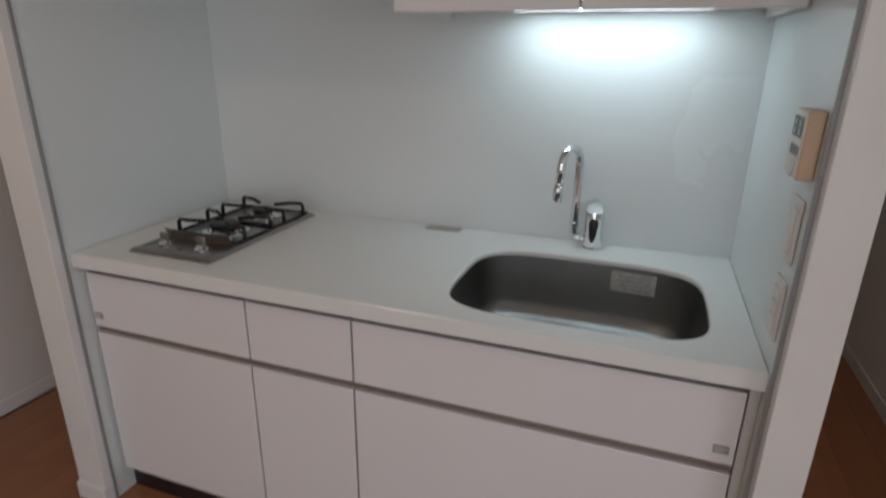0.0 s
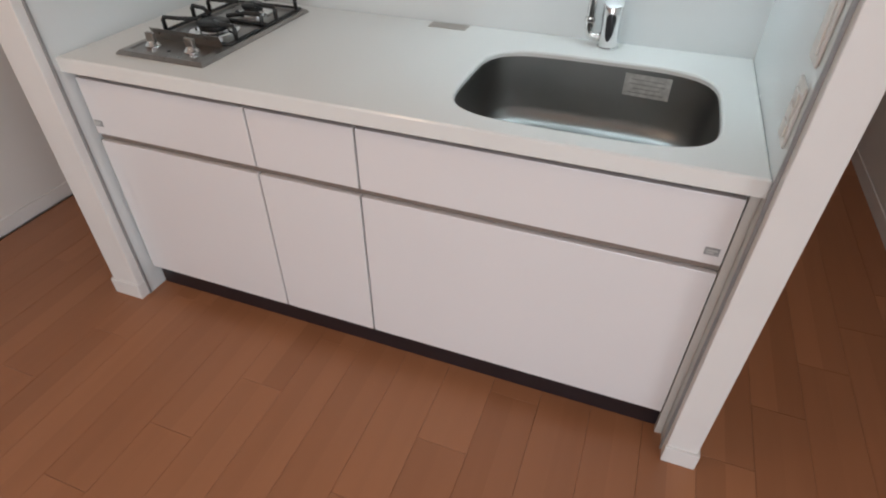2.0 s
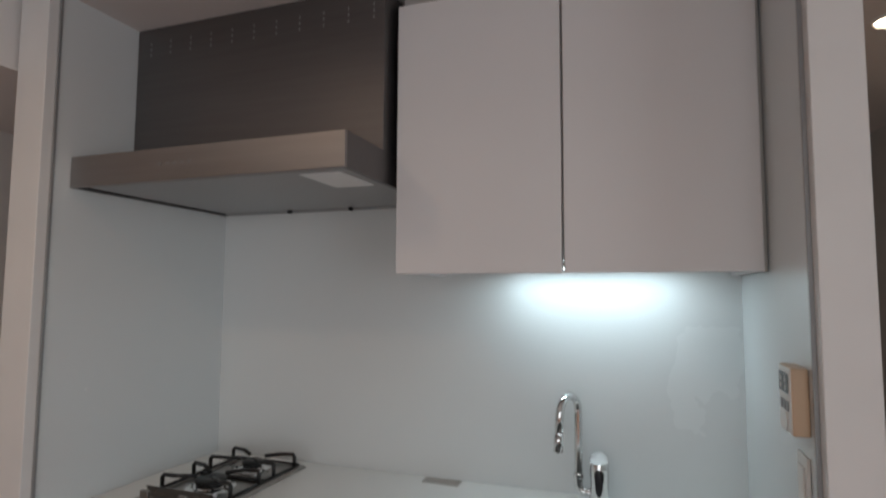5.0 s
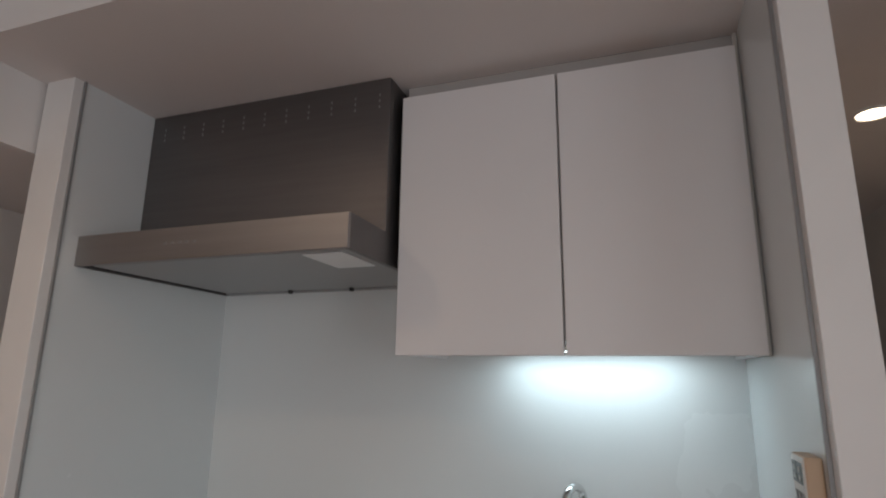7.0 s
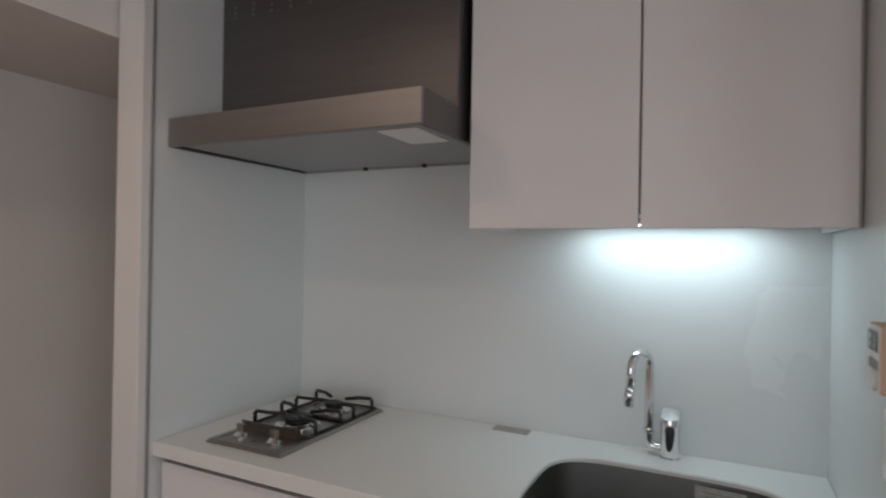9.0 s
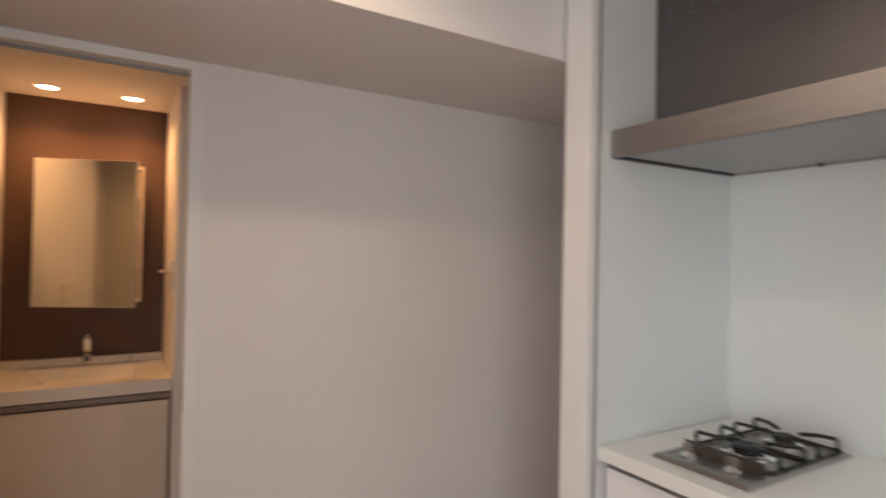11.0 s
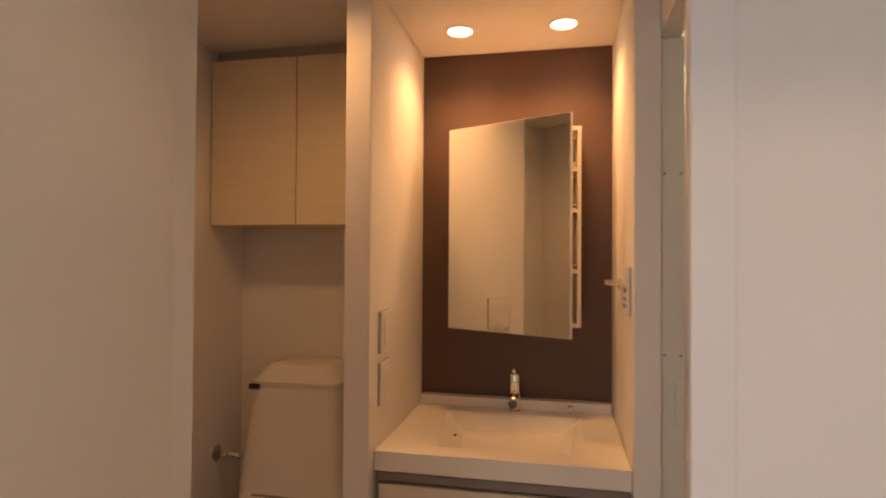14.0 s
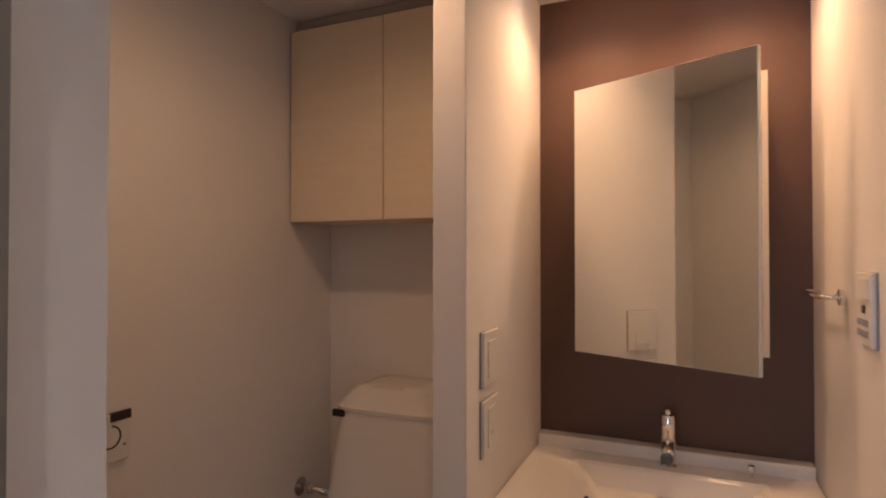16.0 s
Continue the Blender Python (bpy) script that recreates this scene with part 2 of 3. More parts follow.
def squircle(hx, hy, z, n=64, power=4.5, cx=0.0, cy=0.0, front=1.0):
    out = []
    for i in range(n):
        a = 2 * math.pi * i / n
        c, s = math.cos(a), math.sin(a)
        r = (abs(c / hx) ** power + abs(s / hy) ** power) ** (-1 / power)
        out.append((cx + r * c * (front if s < 0 else 1.0), cy + r * s, z))
    return out


def prism(name, outline, z0, z1, material, bevel=0.002):
    c = sum((Vector((x, y, 0)) for x, y in outline), Vector()) / len(outline)
    bm = bmesh.new()
    low = [bm.verts.new((x - c.x, y - c.y, z0)) for x, y in outline]
    high = [bm.verts.new((x - c.x, y - c.y, z1)) for x, y in outline]
    bm.faces.new(low), bm.faces.new(high)
    for i in range(len(outline)):
        k = (i + 1) % len(outline)
        bm.faces.new((low[i], low[k], high[k], high[i]))
    bmesh.ops.bevel(bm, geom=bm.edges[:], offset=bevel, segments=2, affect="EDGES")
    return obj(name, bm, material, None, c)


def structure(ob, label, category):
    return tagged(ob, label, category, kind="structure")


# ---- setting: kitchen niche, living room, corridor ----
WX, BY, LX, RX, FY = -2.43, 1.635, -1.624, 0.147, 0.923
LOW, MID, HIGH = 2.05, 2.27, 2.40

structure(box("wall_kitchen_back", LX, RX, BY, BY + 0.1, 0, MID, PANEL), "glossy pale kitchen panel behind the counter", "wall")
left = structure(box("wall_kitchen_west", -1.735, LX, FY, 3.2, 0, HIGH, TRIM, 0.002), "white stub wall closing the kitchen niche", "wall")
right = structure(box("wall_kitchen_east", RX, 0.225, FY, 4.2, 0, HIGH, TRIM, 0.002), "white stub wall between kitchen and corridor", "wall")
structure(box("panel_west", LX, LX + 0.004, FY + 0.035, BY, 0, MID, PANEL), "pale grey panel lining the niche beside the hob", "wall panel")
structure(box("panel_east", RX - 0.004, RX, FY + 0.035, BY, 0, MID, PANEL), "pale panel lining the niche beside the sink", "wall panel")
for x in (LX, RX - 0.007):
    structure(box("trim_panel_edge", x, x + 0.007, FY + 0.028, FY + 0.035, 0, MID, GASKET), "thin grey metal edge strip of the kitchen panel", "trim")
structure(box("baseboard_post_west", -1.742, LX + 0.002, FY - 0.008, FY + 0.03, 0, 0.062, TRIM, 0.003), "white baseboard round the stub wall", "baseboard")
structure(box("baseboard_post_east", RX - 0.002, 0.232, FY - 0.008, FY + 0.03, 0, 0.062, TRIM, 0.003), "white baseboard round the stub wall", "baseboard")
structure(box("baseboard_post_side", 0.225, 0.232, FY + 0.03, 4.2, 0, 0.062, TRIM, 0.003), "white baseboard along the corridor", "baseboard")
structure(box("ceiling_kitchen", -1.745, 0.24, 0.70, BY + 0.1, MID, HIGH + 0.1, CEIL), "white lowered ceiling over the kitchen", "ceiling")
structure(box("ceiling_room", -1.745, 2.5, -3.5, 0.70, HIGH, HIGH + 0.1, CEIL), "white papered room ceiling", "ceiling")
structure(box("ceiling_passage", WX, -1.745, -3.5, 3.2, LOW, HIGH + 0.1, CEIL), "white dropped ceiling over the passage", "ceiling")
structure(box("ceiling_corridor", 0.24, 1.03, 0.70, 4.2, 2.21, HIGH + 0.1, CEIL), "white corridor ceiling", "ceiling")
structure(box("wall_corridor_east", 0.93, 1.03, 0.4, 4.2, 0, HIGH, PAPER), "white papered corridor wall", "wall")
structure(box("wall_corridor_end", 0.225, 0.93, 4.2, 4.3, 0, HIGH, PAPER), "white papered wall at the corridor's end", "wall")
structure(box("baseboard_corridor", 0.923, 0.93, 0.3, 4.2, 0, 0.062, TRIM, 0.002), "white baseboard along the corridor wall", "baseboard")
structure(box("wall_passage_end", WX, -1.735, 3.1, 3.2, 0, LOW, PAPER), "white papered wall at the passage's end", "wall")
# washroom wall with its door opening
OY0, OY1, OZ = -0.796, -0.062, 2.030
structure(box("wall_west", WX - 0.1, WX, OY1, 3.2, 0, LOW + 0.2, PAPER), "white papered wall beside the washroom door", "wall")
structure(box("wall_west_south", WX - 0.1, WX, -3.5, OY0, 0, LOW + 0.2, PAPER), "white papered wall behind the open door", "wall")
structure(box("wall_west_lintel", WX - 0.1, WX, OY0, OY1, OZ, LOW + 0.2, PAPER), "narrow white wall above the washroom door", "wall")
structure(box("baseboard_west", WX, WX + 0.007, OY1 + 0.013, 3.1, 0, 0.062, TRIM, 0.002), "white baseboard under the papered wall", "baseboard")
structure(box("baseboard_west_south", WX, WX + 0.007, -3.4, OY0 - 0.026, 0, 0.062, TRIM, 0.002), "white baseboard under the papered wall", "baseboard")
frame_1 = structure(box("trim_door_frame_north", WX - 0.022, WX + 0.006, OY1 - 0.036, OY1 + 0.012, 0, OZ - 0.012, TRIM, 0.002), "white door frame of the washroom", "door frame")
structure(box("trim_door_jamb_north", WX - 0.1, WX - 0.022, OY1 - 0.006, OY1 + 0.006, 0, OZ - 0.012, TRIM, 0.001), "white door jamb of the washroom", "door frame")
structure(box("trim_door_frame_south", WX - 0.1, WX + 0.006, OY0 - 0.025, OY0 + 0.006, 0, OZ - 0.012, TRIM, 0.002), "white door frame of the washroom", "door frame")
structure(box("trim_door_frame_top", WX - 0.108, WX + 0.006, OY0 - 0.025, OY1 + 0.025, OZ - 0.012, OZ + 0.012, TRIM, 0.002), "white head of the washroom door frame", "door frame")
structure(box("trim_door_stop", WX - 0.05, WX - 0.038, OY0 + 0.012, OY1 - 0.012, OZ - 0.022, OZ - 0.012, GASKET), "grey seal strip in the door frame", "trim")
structure(box("trim_door_seal_south", WX - 0.022, WX + 0.0055, OY0 + 0.0062, OY0 + 0.0092, 0, OZ - 0.022, GASKET), "grey seal strip in the door frame", "trim")
structure(box("trim_door_stop_side", WX - 0.036, WX - 0.024, OY1 - 0.014, OY1 - 0.0065, 0, OZ - 0.022, GASKET), "grey seal strip in the door frame", "trim")
# far walls, and the window that lights the room
EX = 2.4
structure(box("wall_south_west", WX - 0.1, -1.15, -3.6, -3.5, 0, HIGH, PAPER), "white papered wall beside the window", "wall")
structure(box("wall_south_east", 0.95, EX + 0.1, -3.6, -3.5, 0, HIGH, PAPER), "white papered wall beside the window", "wall")
structure(box("wall_south_top", -1.15, 0.95, -3.6, -3.5, 2.12, HIGH, PAPER), "white papered wall above the window", "wall")
structure(box("window_2", -1.15, 0.95, -3.6, -3.53, 0.0, 0.18, TRIM, 0.004), "white window sill at the floor", "window")
structure(box("wall_room_north", 0.93, EX + 0.1, 0.3, 0.4, 0, HIGH, PAPER), "white papered room wall", "wall")
structure(box("wall_east_south", EX, EX + 0.1, -3.5, -2.55, 0, HIGH, PAPER), "white papered wall beside the window", "wall")
structure(box("wall_east_north", EX, EX + 0.1, -0.45, 0.3, 0, HIGH, PAPER), "white papered wall beside the window", "wall")
structure(box("wall_east_top", EX, EX + 0.1, -2.55, -0.45, 2.12, HIGH, PAPER), "white papered wall above the window", "wall")
structure(box("window_1", EX + 0.03, EX + 0.1, -2.55, -0.45, 0.0, 0.18, TRIM, 0.004), "white window sill at the floor", "window")

# ---- setting: washroom, toilet, bath ----
IX, CZ, BX = WX - 0.1, 2.21, -4.01
structure(box("floor_washroom", BX - 0.1, WX - 0.05, -1.70, 0.08, -0.1, 0.0, VINYL), "brown vinyl washroom floor", "floor")
structure(box("ceiling_washroom", BX - 0.1, IX, -1.70, 0.08, CZ, CZ + 0.1, CEIL), "white washroom ceiling", "ceiling")
structure(box("wall_toilet_back", BX - 0.1, BX, -1.70, -0.866, 0, CZ, PAPER), "white papered wall behind the toilet", "wall")
structure(box("wall_toilet_south", BX, IX, -1.70, -1.60, 0, CZ, PAPER), "white papered wall beside the toilet", "wall")
structure(box("wall_basin_back", BX - 0.1, BX, -0.866, 0.03, 0, CZ, BROWN), "dark brown papered wall behind the basin", "wall")
structure(prism("wall_partition", [(BX, -0.866), (-3.345, -0.866), (-3.345, -0.787), (BX, -0.787)], 0, CZ, PAPER), "white partition between toilet and basin", "wall")
structure(prism("wall_basin_north", [(BX, -0.038), (-3.36, -0.038), (-3.36, 0.03), (BX, 0.03)], 0, CZ, PAPER), "white wall between basin and bath", "wall")
structure(box("wall_bath_front", -2.66, IX, 0.02, 0.09, 0, CZ, PAPER), "white wall beside the bath door", "wall")
structure(box("trim_bath_frame", -3.46, -3.40, 0.032, 0.100, 0, 2.0, PLASTIC, 0.006), "cream bath door frame post with screws", "door frame")
structure(box("trim_bath_latch", -3.402, -3.388, 0.072, 0.096, 0.93, 1.05, PLASTIC, 0.004), "cream latch box on the bath door frame", "door frame")
for z in (0.55, 1.12, 1.62):
    for y in (0.046, 0.088):
        structure(lathe("trim_bath_screw", ((0.004, 0.0), (0.004, 0.002), (0.002, 0.0025)), GASKET, (-3.401, y, z), None, "X", 10), "small screw head in the bath door frame", "screw")
structure(box("trim_bath_frame_east", -2.70, -2.66, 0.03, 0.09, 0, 2.0, PLASTIC, 0.006), "cream bath door frame post", "door frame")
structure(box("wall_bath_lintel", -3.46, -2.66, 0.03, 0.09, 2.0, CZ, PAPER), "white wall above the bath door", "wall")
structure(box("wall_bath_back", -4.22, -4.12, 0.03, 1.5, 0, CZ, BATHWALL), "glossy white bath wall panel", "wall")
structure(box("wall_bath_south", -4.12, -3.46, 0.032, 0.100, 0, CZ, BATHWALL), "glossy white bath wall panel", "wall")
structure(box("wall_bath_north", -4.12, IX, 1.5, 1.6, 0, CZ, BATHWALL), "glossy white bath wall panel", "wall")
structure(box("wall_bath_east", IX - 0.02, IX, 0.09, 1.5, 0, CZ, CREAM), "glossy white bath wall panel", "wall")
structure(box("ceiling_bath", -4.22, IX, 0.08, 1.6, CZ, CZ + 0.1, BATHWALL), "white bath ceiling", "ceiling")
structure(box("floor_bath", -4.22, WX - 0.05, 0.08, 1.6, -0.1, 0.0, BATHWALL), "pale bath floor", "floor")

# ---- kitchen unit ----
kit = base("kitchen_unit", -0.69, 1.3, 0)
tagged(kit, "gloss white base cabinets with grey grip rails under a counter", "kitchen cabinet")
box("body", LX + 0.01, RX - 0.007, 1.022, 1.625, 0.10, 0.63, CARCASS, 0, kit)
box("front_apron", LX + 0.01, RX - 0.007, 1.022, 1.036, 0.63, 0.808, CARCASS, 0, kit)
box("plinth", LX + 0.01, RX - 0.007, 1.026, 1.04, 0.0, 0.10, PLINTH, 0, kit)
for z0, z1 in ((0.789, 0.807), (0.596, 0.614)):
    box("grip_rail", -1.611, 0.122, 1.006, 1.021, z0, z1, RAIL, 0.002, kit)
xs = (-1.611, -1.053, -0.742, 0.122)
for a, b in zip(xs, xs[1:]):
    for z0, z1, kind in ((0.616, 0.786, "drawer_front"), (0.098, 0.593, "door")):
        box(kind, a + 0.003, b - 0.003, 0.996, 1.016, z0, z1, GLOSS, 0.0015, kit)
box("filler_strip", 0.123, 0.1425, 1.0, 1.02, 0.0, 0.807, FILLER, 0.001, kit)
for x, z in ((-1.602, 0.642), (0.078, 0.641)):
    box("label_tag", x, x + 0.030, 0.9945, 0.9958, z, z + 0.019, LABEL, 0, kit)
    box("label_print", x + 0.004, x + 0.026, 0.9935, 0.9944, z + 0.011, z + 0.014, STICKER, 0, kit)
    box("label_print", x + 0.004, x + 0.019, 0.9935, 0.9944, z + 0.005, z + 0.008, STICKER, 0, kit)

# counter with the sink cut-out
SX, SY, HX, HY = -0.243, 1.257, 0.300, 0.224
top = base("countertop", -0.69, 1.3, 0.81)
tagged(top, "white solid counter with a cut-out for the sink", "countertop")


def counter_mesh():
    x0, x1, y0, y1 = LX + 0.005, RX - 0.005, 0.972, BY - 0.001
    angles = sorted([2 * math.pi * i / 96 for i in range(96)] + [math.atan2(y - SY, x - SX) % (2 * math.pi) for x in (x0, x1) for y in (y0, y1)])
    bm = bmesh.new()
    rows = []
    for a in angles:
        c, s = math.cos(a), math.sin(a)
        ri = (abs(c / HX) ** 4.2 + abs(s / HY) ** 4.2) ** (-1 / 4.2)
        ro = min(((x1 if c > 0 else x0) - SX) / c if abs(c) > 1e-6 else 99, ((y1 if s > 0 else y0) - SY) / s if abs(s) > 1e-6 else 99)
        inner, outer = Vector((SX + ri * c, SY + ri * s, 0)), Vector((SX + ro * c, SY + ro * s, 0))
        inset = Vector((min(max(outer.x, x0 + 0.004), x1 - 0.004), min(max(outer.y, y0 + 0.004), y1 - 0.004), 0))
        lip = SX + (ri + 0.004) * c, SY + (ri + 0.004) * s
        ring = [Vector((inner.x, inner.y, 0.834)), Vector((inner.x, inner.y, 0.846)), Vector((lip[0], lip[1], 0.85)),
                Vector((inset.x, inset.y, 0.85)), Vector((outer.x, outer.y, 0.846)), Vector((outer.x, outer.y, 0.81))]
        rows.append([bm.verts.new(p - top.location) for p in ring])
    n = len(rows)
    for i in range(n):
        a, b = rows[i], rows[(i + 1) % n]
        for k in range(6):
            bm.faces.new((a[k], a[(k + 1) % 6], b[(k + 1) % 6], b[k]))
    return bm


obj("slab", counter_mesh(), STONE, top)
box("inset_plate", -0.780, -0.661, 1.574, 1.620, 0.8495, 0.8525, STEEL, 0.001, top)

sink = base("kitchen_sink", SX, SY, 0.64)
tagged(sink, "brushed stainless steel sink set under the counter", "sink")
rings = [squircle(HX + 0.004, HY + 0.004, 0.8365 - 0.64, 80, 4.2), squircle(HX - 0.001, HY - 0.001, 0.8365 - 0.64, 80, 4.2)]
for grow, z in ((-0.003, 0.80), (-0.008, 0.75), (-0.014, 0.70), (-0.022, 0.675), (-0.04, 0.660), (-0.07, 0.652), (-0.15, 0.648), (-0.21, 0.645)):
    rings.append(squircle(HX + grow, HY + grow, z - 0.64, 80, 4.2 if grow > -0.1 else 3))
loft("bowl", rings, SINK, sink, (SX, SY, 0.64), (False, True))
lathe("drain", ((0.0, 0.0), (0.055, 0.0), (0.062, 0.004), (0.05, 0.007), (0.001, 0.006)), CHROME, (SX, SY + 0.02, 0.646), sink)
stick = [box("sticker", -0.172, -0.052, 1.4665, 1.4671, 0.768, 0.828, STICKER, 0, sink)]
for i, w in enumerate((0.085, 0.095, 0.07, 0.09)):
    stick.append(box("sticker_print", -0.112 - w / 2, -0.112 + w / 2, 1.4659, 1.4664, 0.813 - i * 0.012, 0.8145 - i * 0.012, INK, 0, sink))
for ob in stick:
    ob.rotation_euler.z = radians(-4.7)

# kitchen tap
tap = base("kitchen_tap", -0.242, 1.584, 0.85)
tagged(tap, "chrome swan-neck kitchen tap standing on the counter", "tap")
loft("tap_body", [[(r * math.cos(a), r * 1.1 * math.sin(a), z + (0.012 * math.sin(a) if z > 0.1 else 0)) for a in [2 * math.pi * i / 28 for i in range(28)]]
                  for r, z in ((0.029, 0), (0.029, 0.004), (0.026, 0.007), (0.026, 0.055), (0.0262, 0.057), (0.0275, 0.09), (0.0272, 0.119), (0.0262, 0.1235), (0.0235, 0.125))], CHROME, tap, (-0.242, 1.584, 0.85))
loft("grip_inlay", [[(0.0105 * s * math.cos(a), -0.0295 - d, 0.061 + 0.037 * s * math.sin(a)) for a in [2 * math.pi * i / 24 for i in range(24)]] for s, d in ((1.0, -0.006), (1.0, 0.0), (0.8, 0.002))], BLACK, tap, (-0.242, 1.584, 0.85))
sx, sy = -0.300, 1.590
d1 = Vector((-0.40, -0.92, 0)).normalized()
spout = [(-0.261, 1.587, 0.874), (-0.276, 1.589, 0.874)] + arc((-0.282, 1.590, 0.892), (1, 0, 0), (0, 0, -1), 0.018, 90, 180, 6) + [(sx, sy, 0.92), (sx, sy, 1.090)]
spout += [Vector((sx, sy, 1.100)) + d1 * (0.05 - 0.05 * math.cos(a)) + Vector((0, 0, 0.05 * math.sin(a))) for a in [radians(6 + 168 * i / 16) for i in range(17)]]
spout.append(Vector((sx, sy, 1.045)) + d1 * 0.106)
tube("spout", [spout], 0.0118, CHROME, tap, 16)
end = Vector((sx, sy, 1.05)) + d1 * 0.105
tube("spout_tip", [[end, end + Vector((0, 0, -0.012)) + d1 * 0.002, end + Vector((0, 0, -0.045)) + d1 * 0.006]], 0.0135, CHROME, tap, 16)
lathe("spout_collar", ((0.0145, 0), (0.0150, 0.003), (0.0150, 0.011), (0.0145, 0.014)), CHROME, (sx, sy, 0.912), tap)

# hob
hob = base("gas_hob", -1.339, 1.305, 0.85)
tagged(hob, "stainless two-burner gas hob with black pan supports", "gas hob")
HX0, HX1, HY0, HY1 = -1.482, -1.196, 1.046, 1.571
loft("plate", [[(x, y, z) for x, y in ((HX0 + i, HY0 + i), (HX1 - i, HY0 + i), (HX1 - i, HY1 - i), (HX0 + i, HY1 - i))] for i, z in ((0, 0.8505), (0.0, 0.853), (0.008, 0.861), (0.024, 0.862), (0.028, 0.858))], HOBSTEEL, hob, (0, 0, 0), smooth=False)
loft("knob_shield", [[(x, y, z) for x, y in ((HX0 + 0.02, 1.172 - t), (HX1 - 0.03, 1.172 - t), (HX1 - 0.03, 1.1735 - t), (HX0 + 0.02, 1.1735 - t))] for t, z in ((0, 0.858), (0.003, 0.876), (0.009, 0.890))], HOBSTEEL, hob, smooth=False)
for x in (-1.410, -1.280):
    lathe("knob_base", ((0.021, 0), (0.021, 0.006), (0.014, 0.012), (0.010, 0.018), (0.001, 0.0185)), CHROME, (x, 1.112, 0.8585), hob)
    box("knob", x - 0.014, x + 0.014, 1.106, 1.118, 0.868, 0.898, HOBSTEEL, 0.003, hob)
lathe("igniter_mark", ((0.005, 0), (0.005, 0.001), (0.001, 0.0012)), BLACK, (-1.345, 1.098, 0.8585), hob, n=14)
for y, r in ((1.284, 0.042), (1.474, 0.030)):
    lathe("burner_ring", ((r + 0.030, 0), (r + 0.030, 0.004), (r + 0.014, 0.008), (r + 0.008, 0.004)), CHROME, (-1.339, y, 0.8585), hob)
    lathe("burner", ((r, 0.0), (r, 0.014), (r + 0.004, 0.016), (r + 0.004, 0.024), (r - 0.004, 0.028), (0.012, 0.029), (0.004, 0.026)), IRON, (-1.339, y, 0.862), hob)
    lathe("burner_collar", ((r + 0.006, 0), (r + 0.007, 0.009), (r + 0.002, 0.012)), CHROME, (-1.339, y, 0.860), hob)
rods, low = [], []
GX0, GX1 = -1.462, -1.216
for x in (GX0, GX1):
    low.append([(x, 1.187, 0.863), (x, 1.38, 0.863), (x, 1.553, 0.863)])
for y in (1.187, 1.376, 1.553):
    low.append([(GX0, y, 0.863), (-1.339, y, 0.863), (GX1, y, 0.863)])
for yc, half in ((1.284, 0.062), (1.474, 0.055)):
    for sxn, x in ((1, GX0), (-1, GX1)):
        for yy in (yc - half, yc + half):
            t = Vector((-1.339 - sxn * 0.03, yc + (yy - yc) * 0.42, 0.897))
            rods.append([(x, yy, 0.862), (x, yy, 0.896), (x + sxn * 0.004, yy, 0.902), (x + sxn * 0.05, yy + (yc - yy) * 0.12, 0.901), t])
tube("pan_support_frame", low, 0.0058, IRON, hob, 6)
for rod in rods:
    tube("pan_support_prong", [rod], 0.0062, IRON, hob, 6)

# range hood
hood = base("range_hood", -1.135, 1.3, 1.725)
tagged(hood, "dark brushed metal range hood with a thin canopy", "range hood")
CX0, CX1, CY0 = LX + 0.006, -0.750, 1.005
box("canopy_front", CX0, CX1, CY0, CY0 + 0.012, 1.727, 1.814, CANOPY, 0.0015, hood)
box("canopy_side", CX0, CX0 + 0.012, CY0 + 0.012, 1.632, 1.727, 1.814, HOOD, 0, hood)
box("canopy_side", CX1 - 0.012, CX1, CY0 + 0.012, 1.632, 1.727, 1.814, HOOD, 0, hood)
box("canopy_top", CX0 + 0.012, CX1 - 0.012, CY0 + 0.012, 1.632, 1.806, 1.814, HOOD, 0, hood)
box("filter_panel", CX0 + 0.035, CX1 - 0.02, CY0 + 0.03, 1.595, 1.730, 1.738, FILTER, 0.003, hood)
box("canopy_inside", CX0 + 0.012, CX1 - 0.012, CY0 + 0.012, 1.60, 1.745, 1.75, BLACK, 0, hood)
box("canopy_back", CX0 + 0.02, CX1 - 0.014, 1.605, 1.632, 1.727, 1.745, FILTER, 0.002, hood)
box("hood_lamp_cover", -0.905, -0.79, 1.055, 1.235, 1.7265, 1.7298, mat("lamp_cover", (0.85, 0.86, 0.86), 0.3, vary=0.02), 0.002, hood)
for x in (-1.296, -1.051):
    box("filter_clip", x - 0.006, x + 0.006, 1.575, 1.590, 1.718, 1.732, BLACK, 0.002, hood)
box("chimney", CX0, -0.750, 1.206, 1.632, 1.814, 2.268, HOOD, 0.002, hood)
for i in range(11):
    for k in range(3):
        x = -1.565 + i * 0.078
        box("vent_slot", x, x + 0.004, 1.2046, 1.2058, 2.178 + k * 0.018, 2.186 + k * 0.018, GASKET, 0, hood)
for i in range(5):
    box("hood_button", -1.302 + i * 0.024, -1.290 + i * 0.024, 1.0035, 1.0048, 1.768, 1.776, GASKET, 0.0004, hood)

